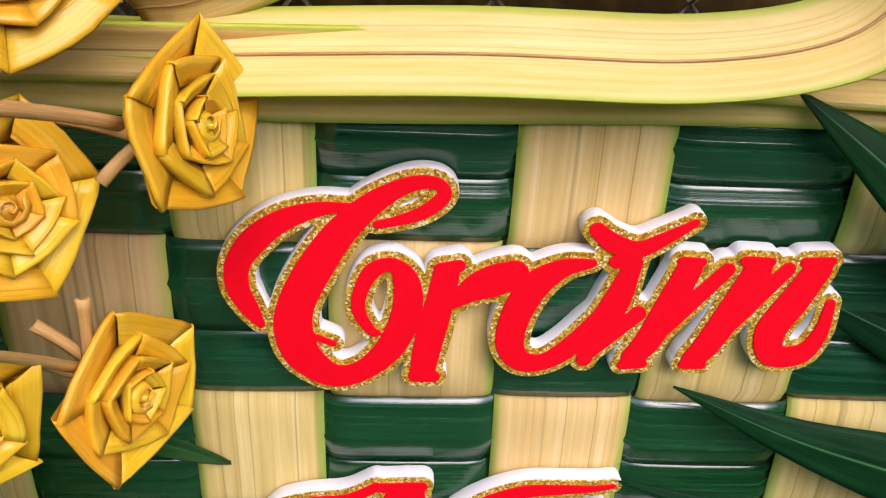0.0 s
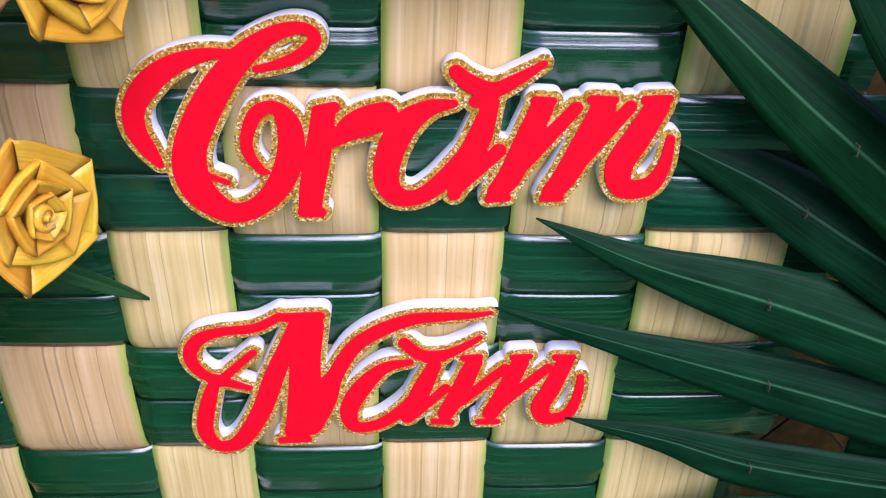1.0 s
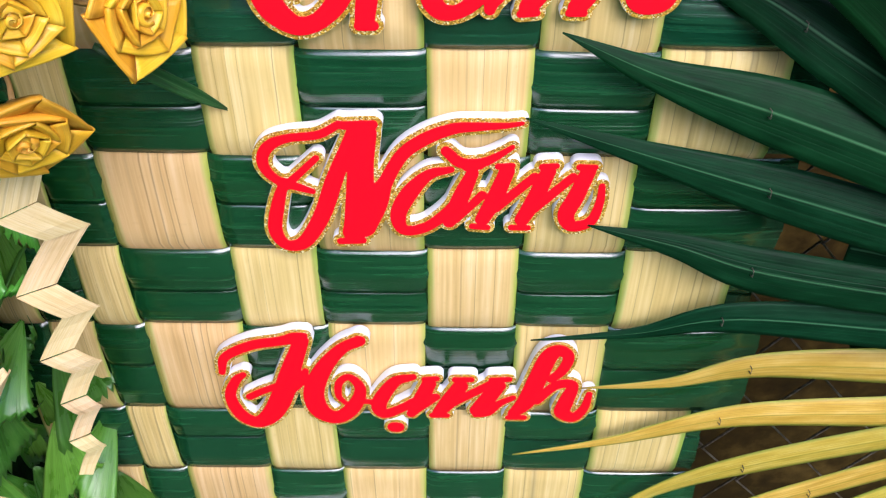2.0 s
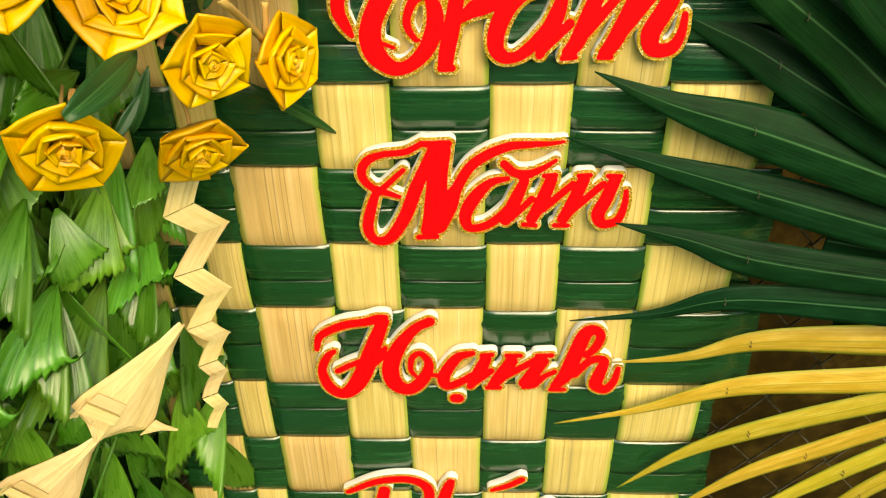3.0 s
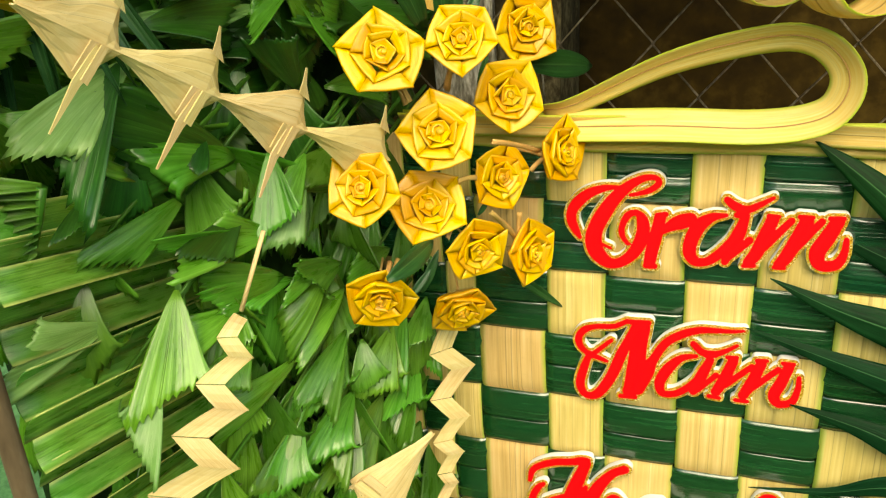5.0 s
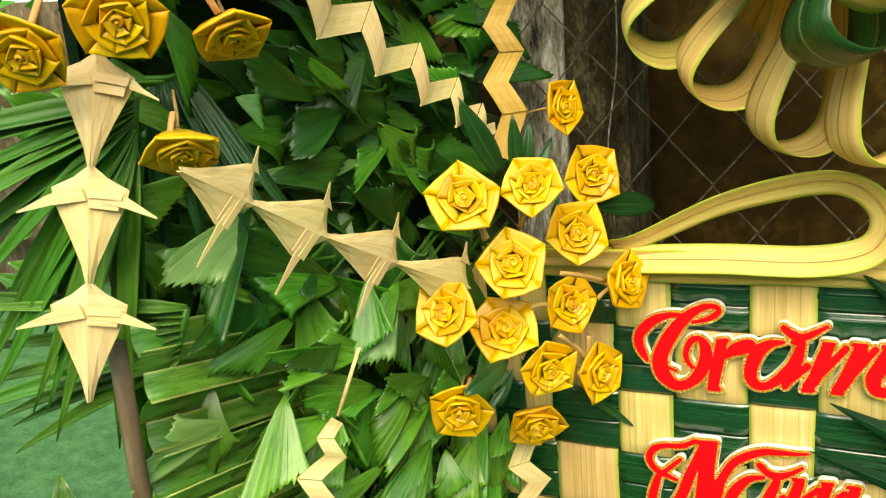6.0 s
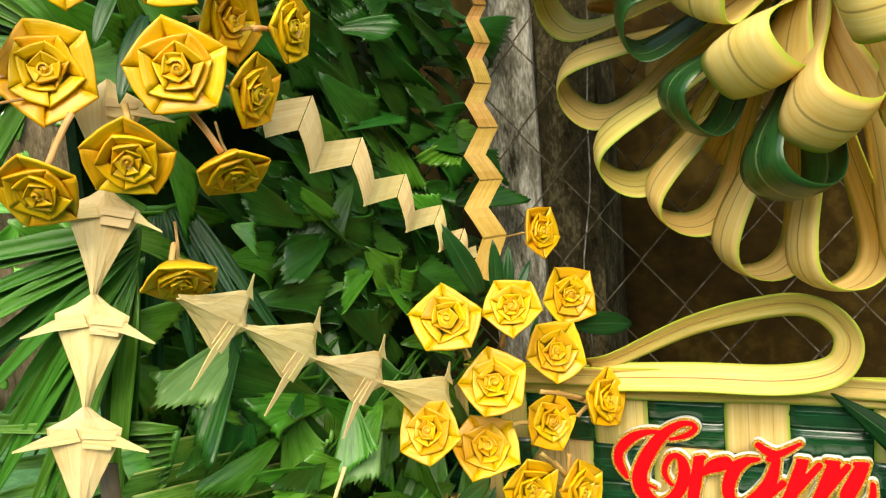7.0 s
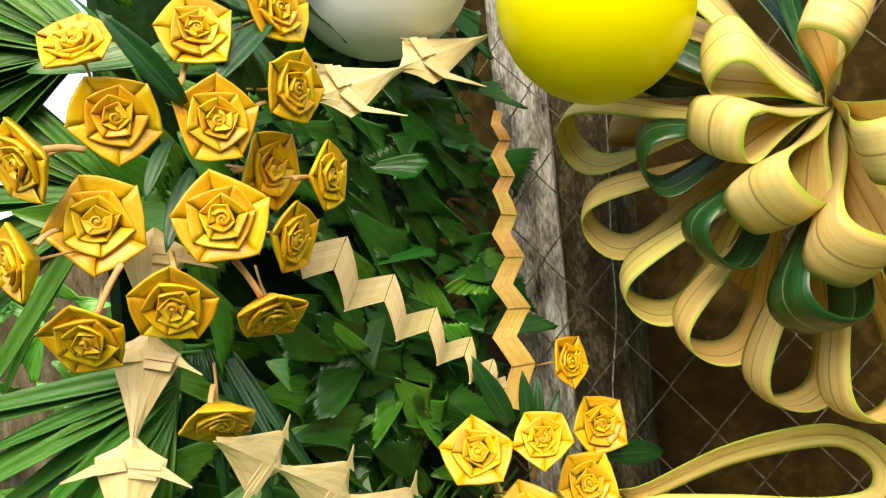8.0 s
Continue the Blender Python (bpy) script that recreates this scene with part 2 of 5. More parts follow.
def sheet(bm, grid, thick=0.0006, real=1.0):
    """A thin closed leaf over a grid of points [along][across], unwrapped with u across and v in metres along; real: metres to one unit of the grid."""
    g = np.asarray(grid, float)
    m, n = g.shape[:2]
    du = np.gradient(g, axis=1)
    dv = np.gradient(g, axis=0)
    nor = np.cross(du, dv)
    nor /= np.maximum(np.linalg.norm(nor, axis=2, keepdims=True), 1e-9)
    length = np.concatenate([[0], np.cumsum(np.linalg.norm(np.diff(g[:, n // 2], axis=0), axis=1))])
    uvl = bm.loops.layers.uv.verify()
    front = [[bm.verts.new(g[i, j] + nor[i, j] * thick / 2) for j in range(n)] for i in range(m)]
    back = [[bm.verts.new(g[i, j] - nor[i, j] * thick / 2) for j in range(n)] for i in range(m)]
    at = {}
    for side in (front, back):
        for i in range(m):
            for j in range(n):
                at[side[i][j]] = (j / (n - 1), length[i] * real)
    faces = []
    for i in range(m - 1):
        for j in range(n - 1):
            faces.append((front[i][j], front[i][j + 1], front[i + 1][j + 1], front[i + 1][j]))
            faces.append((back[i][j], back[i + 1][j], back[i + 1][j + 1], back[i][j + 1]))
    for i in range(m - 1):
        faces.append((front[i][0], front[i + 1][0], back[i + 1][0], back[i][0]))
        faces.append((front[i][-1], back[i][-1], back[i + 1][-1], front[i + 1][-1]))
    for j in range(n - 1):
        faces.append((front[0][j], back[0][j], back[0][j + 1], front[0][j + 1]))
        faces.append((front[-1][j], front[-1][j + 1], back[-1][j + 1], back[-1][j]))
    for f in faces:
        for loop in bm.faces.new(f).loops:
            loop[uvl].uv = at[loop.vert]


def spline(pts, steps):
    """Points on a smooth curve through rows of numbers."""
    p = np.asarray(pts, float)
    p = np.vstack([2 * p[0] - p[1], p, 2 * p[-1] - p[-2]])
    out = []
    for i in range(1, len(p) - 2):
        for k in range(steps):
            t = k / steps
            a, b, c, d = p[i - 1:i + 3]
            out.append(0.5 * (2 * b + (c - a) * t + (2 * a - 5 * b + 4 * c - d) * t ** 2 + (3 * b - a - 3 * c + d) * t ** 3))
    out.append(p[-2])
    return np.array(out)


def tube(bm, pts, radii, sides=6):
    uvl = bm.loops.layers.uv.verify()
    pts = np.asarray(pts, float)
    if np.isscalar(radii):
        radii = [radii] * len(pts)
    tan = np.gradient(pts, axis=0)
    rings = []
    ref = V(0.31, 0.52, 0.79)
    for p, t, r in zip(pts, tan, radii):
        t = unit(t)
        a = unit(np.cross(t, ref))
        b = np.cross(t, a)
        rings.append([bm.verts.new(p + r * (a * math.cos(k * math.tau / sides) + b * math.sin(k * math.tau / sides))) for k in range(sides)])
    for i in range(len(rings) - 1):
        for k in range(sides):
            f = bm.faces.new((rings[i][k], rings[i][(k + 1) % sides], rings[i + 1][(k + 1) % sides], rings[i + 1][k]))
            for loop in f.loops:
                loop[uvl].uv = (k / sides, i * 0.01)
    bm.faces.new(rings[0][::-1])
    bm.faces.new(rings[-1])


def box(bm, lo, hi, rough=0.0, cuts=1):
    g = bmesh.ops.create_cube(bm, size=1.0)
    for v in g["verts"]:
        v.co = Vector([lo[i] + (v.co[i] + 0.5) * (hi[i] - lo[i]) for i in range(3)])
    if rough:
        bmesh.ops.subdivide_edges(bm, edges=bm.edges[:], cuts=cuts, use_grid_fill=True)
        for v in bm.verts:
            v.co += Vector(noise.noise_vector(v.co * 18)) * rough + Vector(noise.noise_vector(v.co * 60)) * rough * 0.4


def axes(x, z, at):
    """A pose with local x along x and local z near z."""
    x = unit(x)
    z = unit(np.asarray(z, float) - x * np.dot(z, x))
    y = np.cross(z, x)
    return Matrix(((x[0], y[0], z[0], at[0]), (x[1], y[1], z[1], at[1]), (x[2], y[2], z[2], at[2]), (0, 0, 0, 1)))


WALL_N = unit((1, -0.2, 0))
WALL_U = unit((0.2, 1, 0))


def on_wall(y, z, off=0.0):
    """A point of the leaf-covered side wall, off metres before it."""
    return V(-0.25 - 0.2 * (0.42 - y), y, z) + WALL_N * off


# ---- ground and surroundings ----
bm = bmesh.new()
bmesh.ops.create_grid(bm, x_segments=60, y_segments=60, size=1.0)
for v in bm.verts:
    r = max(abs(v.co.x), abs(v.co.y))
    v.co.x, v.co.y = v.co.x * (3 + 400 * r ** 4), v.co.y * (3 + 400 * r ** 4)
    v.co.z = 0.03 * noise.noise(Vector((v.co.x * 0.7, v.co.y * 0.7, 0))) if abs(v.co.x) < 12 and abs(v.co.y) < 12 else 0
tagged(new("ground", mesh_of(bm, LAWN)), "lawn of short green grass", "ground", kind="structure")

# ---- woven panel ----
COLS = [-0.360, -0.316, -0.272, -0.229, -0.138, -0.063, 0.027, 0.106, 0.192, 0.288]
ROWSZ = [1.392, 1.310, 1.217, 1.130, 1.038, 0.951, 0.838, 0.743, 0.640, 0.545, 0.450]
PANEL_Y = 0.45
panel = thing("woven_panel", "panel woven of pale yellow and dark green leaf strips", "panel", at=(0, PANEL_Y, 0))


def weave_out(k, r):
    """How far the upright strip k stands before (+) or behind the mid plane at row r."""
    return 0.0035 if (k + r) % 2 == 0 else -0.0035


def upright_strip(k):
    x0, x1 = COLS[k] + 0.0015, COLS[k + 1] - 0.0015
    stations = []
    for r in range(len(ROWSZ) - 1):
        zt, zb = ROWSZ[r], ROWSZ[r + 1]
        o = weave_out(k, r)
        h = zt - zb
        for f, s in ((0.06, 0.72), (0.2, 1.0), (0.5, 1.08), (0.8, 1.0), (0.94, 0.72)):
            stations.append((zt - f * h, o * s))
    nu = 13
    rng = random.Random(k * 7 + 3)
    # two or three leaflets side by side, each with a fold along its middle
    folds = sorted(rng.uniform(0.15, 0.85) for _ in range(3))
    lean = rng.uniform(-0.003, 0.003)
    grid = []
    for i, (z, o) in enumerate(stations):
        row = []
        for j in range(nu):
            u = j / (nu - 1)
            ridge = sum(0.0013 * math.exp(-((u - f) / 0.035) ** 2) for f in folds)
            arch = 0.0022 * (1 - (2 * u - 1) ** 2) * (1 if o > 0 else 0.4)
            wob = 0.0011 * noise.noise(Vector((k * 3.1 + (u > 0.5), z * 9, 0)))
            row.append((x0 + (x1 - x0) * u + wob + lean * (i / len(stations) - 0.5), -(o + arch - ridge), z))
        grid.append(row)
    bm = bmesh.new()
    sheet(bm, grid, 0.001)
    part("upright_strip", mesh_of(bm, CREAM), panel, "pale yellow strip with greenish edges")


for k in range(len(COLS) - 1):
    upright_strip(k)


def level_strip(r):
    zt, zb = ROWSZ[r] - 0.001, ROWSZ[r + 1] + 0.001
    rng = random.Random(r * 5 + 1)
    right = 0.288 + rng.uniform(0.012, 0.05)
    stations = []
    for k in range(len(COLS) - 1):
        o = -weave_out(k, r)
        w = COLS[k + 1] - COLS[k]
        for f, s in ((0.04, 0.7), (0.15, 1.0), (0.5, 1.1), (0.85, 1.0), (0.96, 0.7)):
            stations.append((COLS[k] + f * w, o * s))
    stations.append((right, 0.0))
    split = rng.uniform(0.42, 0.58)
    # two leaflets, the upper one overlapping the lower, each ridged
    for a, b_, lift in ((0.0, split + 0.02, 0.0012), (split, 1.0, 0.0)):
        nu = 9
        ridge_at = rng.uniform(0.3, 0.7)
        grid = []
        for x, o in stations:
            row = []
            for j in range(nu):
                u = j / (nu - 1)
                arch = 0.0026 * (1 - (2 * u - 1) ** 2)
                ridge = 0.0022 * math.exp(-((u - ridge_at) / 0.10) ** 2)
                wob = 0.0012 * noise.noise(Vector((x * 9, r * 3.3 + a, 1)))
                row.append((x + (0.006 * a if x == right else 0), -(o + arch + ridge + lift), zt - (zt - zb) * (a + (b_ - a) * u) + wob))
            grid.append(row)
        bm = bmesh.new()
        sheet(bm, grid, 0.0009)
        part("level_strip", mesh_of(bm, DARK_STRIP), panel, "glossy dark green strip")


for r in range(len(ROWSZ) - 1):
    level_strip(r)

# ---- lettering ----
tram = []
tram.append([(-48, 1335, 1.6), (-64, 1333, 3.8), (-80, 1327, 5.4), (-93, 1317, 6.5), (-102, 1304, 6.0), (-103, 1291, 5.7), (-98, 1279, 4.6), (-93, 1270, 2.2)])
tram.append([(-36, 1326, 1.9), (-27, 1328, 2.4), (-14, 1333, 3.3), (-5, 1341, 3.5), (-7, 1347, 3.0), (-16, 1348, 3.5), (-27, 1344, 4.4), (-40, 1335, 6.0), (-54, 1320, 7.6), (-66, 1301, 8.7), (-75, 1282, 9.0), (-77, 1266, 9.8), (-72, 1251, 9.2), (-58, 1240, 6.8), (-43, 1243, 6.0), (-29, 1257, 7.1), (-21, 1277, 7.6), (-21, 1295, 6.5), (-28, 1305, 3.5), (-38, 1301, 4.1), (-44, 1288, 3.5), (-44, 1277, 3.3), (-38, 1267, 2.4), (-35, 1266, 1.6)])
tram.append([(-69, 1264, 1.9), (-57, 1259, 1.6)])
tram.append([(-2, 1300, 6.5), (-6, 1277, 7.1), (-10, 1257, 7.1), (-12, 1243, 6.5)])
tram.append([(-5, 1303, 3.3), (4, 1305, 3.3)])
tram.append([(-16, 1240, 3.3), (-6, 1240, 3.3)])
tram.append([(1, 1282, 1.6), (11, 1292, 6.5), (21, 1297, 8.7), (31, 1301, 7.6)])
tram.append([(69, 1308, 2.2), (55, 1305, 4.9), (42, 1295, 7.6), (34, 1278, 7.6), (32, 1261, 7.1), (38, 1251, 6.0), (49, 1250, 4.9), (60, 1257, 5.4), (70, 1269, 4.9), (80, 1284, 3.8)])
tram.append([(89, 1308, 4.4), (83, 1286, 7.1), (74, 1266, 6.5), (71, 1252, 3.8)])
tram.append([(80, 1309, 3.3), (91, 1309, 2.7)])
tram.append([(75, 1257, 2.7), (95, 1280, 4.4)])
tram.append([(69, 1326, 3.8), (78, 1319, 4.9), (90, 1316, 4.4), (102, 1322, 3.5), (116, 1331, 1.9)])
tram.append([(117, 1306, 6.5), (110, 1285, 7.1), (103, 1265, 7.1), (96, 1254, 6.0)])
tram.append([(113, 1310, 2.7), (123, 1310, 2.2)])
tram.append([(91, 1249, 2.4), (102, 1250, 2.4)])
tram.append([(151, 1306, 7.1), (143, 1284, 7.6), (134, 1263, 7.1), (128, 1254, 6.0)])
tram.append([(144, 1311, 2.7), (157, 1311, 2.2)])
tram.append([(123, 1250, 2.4), (133, 1250, 2.4)])
tram.append([(181, 1307, 7.1), (173, 1289, 8.2), (165, 1271, 8.2), (169, 1257, 6.5), (184, 1258, 6.0), (191, 1271, 4.1), (192, 1288, 2.7)])
tram.append([(174, 1311, 2.7), (187, 1312, 2.4)])
tram.append([(110, 1273, 4.9), (136, 1306, 3.8)])
tram.append([(142, 1274, 4.9), (166, 1307, 3.8)])
nam = []
nam.append([(-35, 1165, 2.9), (-51, 1156, 3.3), (-73, 1153, 3.3), (-87, 1147, 4.4), (-94, 1136, 4.4), (-92, 1124, 4.0), (-82, 1114, 3.6), (-70, 1110, 3.3), (-59, 1106, 2.2)])
nam.append([(-79, 1111, 3.6), (-69, 1121, 2.9), (-54, 1136, 2.5)])
nam.append([(-80, 1115, 3.3), (-87, 1094, 5.1), (-92, 1069, 5.5), (-85, 1054, 4.7), (-70, 1057, 5.8), (-54, 1083, 6.6), (-42, 1116, 6.6), (-31, 1144, 5.1), (-25, 1158, 5.1)])
nam.append([(-32, 1164, 3.3), (-10, 1165, 3.3)])
nam.append([(-18, 1158, 10.2), (-21, 1130, 9.8), (-23, 1101, 10.9), (-26, 1075, 10.9), (-30, 1067, 8.7)])
nam.append([(-41, 1058, 2.9), (-23, 1059, 2.9)])
nam.append([(-22, 1073, 10.2), (-12, 1096, 10.2), (-3, 1115, 5.8), (10, 1139, 5.1), (27, 1153, 5.1), (48, 1162, 4.4), (69, 1164, 3.3), (87, 1165, 2.2), (98, 1167, 1.5)])
nam.append([(47, 1127, 2.5), (30, 1122, 4.4), (15, 1105, 6.6), (6, 1085, 6.2), (10, 1070, 4.7), (26, 1072, 4.4), (41, 1084, 4.4), (53, 1100, 3.6)])
nam.append([(63, 1124, 4.7), (54, 1100, 6.6), (46, 1078, 5.1)])
nam.append([(58, 1129, 2.9), (69, 1130, 2.5)])
nam.append([(51, 1080, 2.9), (71, 1104, 3.6)])
nam.append([(43, 1143, 4.0), (54, 1133, 4.4), (69, 1133, 4.0), (81, 1139, 2.9), (92, 1147, 1.8)])
nam.append([(89, 1126, 5.8), (80, 1099, 6.6), (72, 1081, 5.8)])
nam.append([(82, 1130, 2.5), (93, 1131, 2.2)])
nam.append([(64, 1074, 2.5), (76, 1073, 2.5)])
nam.append([(120, 1126, 5.8), (111, 1099, 6.6), (103, 1081, 5.8)])
nam.append([(115, 1130, 2.5), (126, 1131, 2.2)])
nam.append([(95, 1073, 2.5), (108, 1073, 2.5)])
nam.append([(150, 1126, 5.8), (143, 1103, 6.6), (137, 1086, 6.6), (143, 1075, 5.1), (157, 1080, 4.4), (162, 1098, 3.3), (162, 1113, 2.5)])
nam.append([(143, 1130, 2.5), (155, 1130, 2.2)])
nam.append([(82, 1092, 4.0), (110, 1121, 3.6)])
nam.append([(111, 1091, 4.0), (139, 1121, 3.6)])
hanh = []
hanh.append([(-161, 904, 3.0), (-155, 924, 4.5), (-130, 939, 5.2), (-103, 945, 5.2), (-90, 949, 6.0), (-81, 952, 3.0)])
hanh.append([(-84, 946, 6.7), (-97, 909, 8.9), (-109, 873, 10.4), (-122, 847, 9.7), (-137, 835, 7.4), (-152, 846, 6.7), (-158, 872, 5.2), (-150, 893, 4.5), (-142, 901, 3.0)])
hanh.append([(-140, 871, 3.7), (-127, 879, 3.7), (-111, 887, 3.7)])
hanh.append([(-101, 878, 3.7), (-89, 894, 4.5), (-84, 907, 3.0)])
hanh.append([(-33, 946, 6.0), (-50, 935, 6.0), (-68, 909, 8.2), (-79, 878, 9.7), (-75, 852, 9.7), (-59, 843, 8.2), (-43, 858, 7.4), (-35, 883, 5.2), (-44, 899, 3.7), (-54, 892, 3.7), (-56, 874, 3.0), (-50, 863, 2.2)])
hanh.append([(-41, 867, 3.0), (-22, 865, 3.0)])
hanh.append([(14, 900, 3.7), (-3, 893, 6.0), (-18, 865, 7.4), (-15, 849, 6.0), (0, 855, 5.2), (14, 866, 4.5)])
hanh.append([(29, 891, 6.7), (20, 866, 7.4), (12, 849, 4.5)])
hanh.append([(25, 897, 3.0), (36, 898, 3.0)])
hanh.append([(18, 855, 3.7), (35, 873, 4.5)])
hanh.append([(-5, 829, 6.7), (-2, 829, 6.7)])
hanh.append([(58, 888, 7.4), (47, 866, 8.2), (38, 851, 6.0)])
hanh.append([(53, 897, 3.0), (68, 897, 3.0)])
hanh.append([(32, 847, 3.0), (46, 847, 3.0)])
hanh.append([(93, 889, 7.4), (82, 867, 8.2), (75, 855, 7.4)])
hanh.append([(87, 897, 3.0), (103, 898, 3.0)])
hanh.append([(74, 849, 3.7), (85, 852, 4.5), (96, 865, 3.7), (108, 873, 3.0)])
hanh.append([(49, 863, 4.5), (87, 892, 4.5)])
hanh.append([(13, 851, 3.7), (25, 866, 3.7)])
hanh.append([(110, 851, 6.0), (121, 869, 8.9), (129, 899, 8.9), (137, 928, 8.2), (146, 936, 6.7), (155, 928, 5.2), (151, 911, 5.2), (142, 899, 4.5)])
hanh.append([(105, 845, 3.0), (120, 845, 3.0)])
hanh.append([(131, 868, 3.7), (146, 890, 5.2), (162, 891, 5.2), (158, 868, 7.4), (156, 853, 7.4), (167, 846, 6.0), (176, 859, 4.5), (179, 879, 3.0)])
phuc = []
phuc.append([(-145, 657, 3.7), (-105, 678, 5.2), (-63, 682, 6.0), (-41, 662, 6.7), (-47, 622, 6.7), (-81, 597, 5.2)])
phuc.append([(-98, 661, 7.4), (-110, 603, 8.9), (-132, 553, 7.4), (-157, 548, 5.2), (-165, 571, 3.7)])
phuc.append([(-45, 548, 6.7), (-31, 605, 8.2), (-17, 663, 7.4), (-12, 679, 5.2)])
phuc.append([(-33, 581, 3.7), (-6, 617, 6.0), (-1, 600, 6.7), (-8, 567, 6.7), (7, 550, 5.2), (18, 570, 3.7)])
phuc.append([(30, 620, 6.7), (19, 575, 7.4), (31, 551, 6.0), (57, 586, 4.5)])
phuc.append([(65, 621, 6.7), (56, 576, 7.4), (68, 552, 5.2), (84, 577, 3.7)])
phuc.append([(41, 664, 3.0), (61, 673, 4.5), (78, 685, 4.5)])
phuc.append([(126, 615, 5.2), (114, 634, 5.2), (94, 602, 7.4), (93, 570, 7.4), (108, 550, 6.0), (131, 573, 3.0)])


def outlines(field, x0, z0, step, level):
    """Closed loops where the field crosses the level (marching squares)."""
    f = field - level
    inside = f < 0
    case = inside[:-1, :-1] * 1 + inside[:-1, 1:] * 2 + inside[1:, 1:] * 4 + inside[1:, :-1] * 8
    edges = {1: [(3, 0)], 2: [(0, 1)], 3: [(3, 1)], 4: [(1, 2)], 5: [(3, 2), (1, 0)], 6: [(0, 2)], 7: [(3, 2)],
             8: [(2, 3)], 9: [(2, 0)], 10: [(0, 3), (2, 1)], 11: [(2, 1)], 12: [(1, 3)], 13: [(1, 0)], 14: [(0, 3)]}
    following, place = {}, {}
    for i, j in zip(*np.nonzero((case > 0) & (case < 15))):
        keys = ((i, j, 0), (i, j + 1, 1), (i + 1, j, 0), (i, j, 1))
        for a, b in edges[int(case[i, j])]:
            following[keys[a]] = keys[b]
            for key in (keys[a], keys[b]):
                if key not in place:
                    p, q, d = key
                    v0 = f[p, q]
                    v1 = f[p, q + 1] if d == 0 else f[p + 1, q]
                    t = v0 / (v0 - v1)
                    place[key] = (x0 + step * (q + (t if d == 0 else 0)), z0 + step * (p + (t if d else 0)))
    loops = []
    while following:
        start, key = next(iter(following.items()))
        loop = [start]
        del following[start]
        while key != start and key in following:
            loop.append(key)
            key = following.pop(key)
        if len(loop) > 12:
            pts = np.array([place[k] for k in loop])
            pts = (np.roll(pts, 1, 0) + 2 * pts + np.roll(pts, -1, 0)) / 4
            loops.append(pts[::2])
    return loops


def stroke_field(strokes, step=0.0007, pad=0.012):
    """Distance to the union of tapering pen strokes, on a grid. Strokes hold x, z and half width in millimetres."""
    lines = [spline(np.array(s) / 1000, 8 if len(s) > 2 else 3) for s in strokes]
    every = np.vstack(lines)
    lo = every[:, :2].min(0) - every[:, 2].max() - pad
    hi = every[:, :2].max(0) + every[:, 2].max() + pad
    nx, nz = ((hi - lo) / step).astype(int) + 1
    field = np.full((nz, nx), 0.02)
    for line in lines:
        for a, b in zip(line[:-1], line[1:]):
            reach = max(a[2], b[2]) + 0.009
            i0, i1 = [int((v - lo[1]) / step) for v in (min(a[1], b[1]) - reach, max(a[1], b[1]) + reach)]
            j0, j1 = [int((v - lo[0]) / step) for v in (min(a[0], b[0]) - reach, max(a[0], b[0]) + reach)]
            i0, j0, i1, j1 = max(i0, 0), max(j0, 0), min(i1 + 1, nz), min(j1 + 1, nx)
            zz, xx = np.mgrid[i0:i1, j0:j1]
            xx, zz = lo[0] + xx * step, lo[1] + zz * step
            d = b[:2] - a[:2]
            t = np.clip(((xx - a[0]) * d[0] + (zz - a[1]) * d[1]) / max(1e-12, d @ d), 0, 1)
            dist = np.hypot(xx - a[0] - t * d[0], zz - a[1] - t * d[1]) - (a[2] + (b[2] - a[2]) * t)
            field[i0:i1, j0:j1] = np.minimum(field[i0:i1, j0:j1], dist)
    return field, lo, step


def cut_shape(loops, thick, bevel, mat):
    cu = bpy.data.curves.new("outline", "CURVE")
    cu.dimensions, cu.fill_mode, cu.extrude, cu.bevel_depth, cu.bevel_resolution = "2D", "BOTH", thick / 2 - bevel, bevel, 1
    cu.offset = -bevel
    for pts in loops:
        sp = cu.splines.new("POLY")
        sp.points.add(len(pts) - 1)
        sp.points.foreach_set("co", np.hstack([pts, np.zeros((len(pts), 1)), np.ones((len(pts), 1))]).ravel())
        sp.use_cyclic_u = True
    tmp = new("outline", cu)
    me = bpy.data.meshes.new_from_object(tmp.evaluated_get(bpy.context.evaluated_depsgraph_get()))
    bpy.data.objects.remove(tmp)
    bpy.data.curves.remove(cu)
    me.materials.clear()
    me.materials.append(mat)
    return me


def word(strokes, label, group, tilt=0.0):
    field, lo, step = stroke_field(strokes)
    centre = (float(lo[0]) + field.shape[1] * step / 2, float(lo[1]) + field.shape[0] * step / 2)
    root = thing("word_sign", label, "sign", group, at=(centre[0], PANEL_Y - 0.008, centre[1]))
    x0, z0 = lo[0] - centre[0], lo[1] - centre[1]
    for name, level, thick, depth, bevel, mat, lab in (
            ("foam_backing", 0.0036, 0.0096, 0.0048, 0.0006, FOAM, "white foam backing"),
            ("glitter_border", 0.0034, 0.0008, 0.0100, 0.0002, GLITTER, "gold glitter border"),
            ("red_face", 0.0001, 0.0010, 0.0108, 0.0003, RED, "bright red face")):
        me = cut_shape(outlines(field, x0, z0, step, level), thick, bevel, mat)
        if name == "red_face":
            part(name, me, border, lab, pose(0, 0, 0.0008))
        else:
            border = part(name, me, root, lab, pose(0, -depth, 0, 90))


word(tram, "red foam word Tr\u0103m edged in gold glitter", "wedding words")
word(nam, "red foam word N\u0103m edged in gold glitter", "wedding words")
word(hanh, "red foam word H\u1ea1nh edged in gold glitter", "wedding words")
word(phuc, "red foam word Ph\u00fac edged in gold glitter", "wedding words")


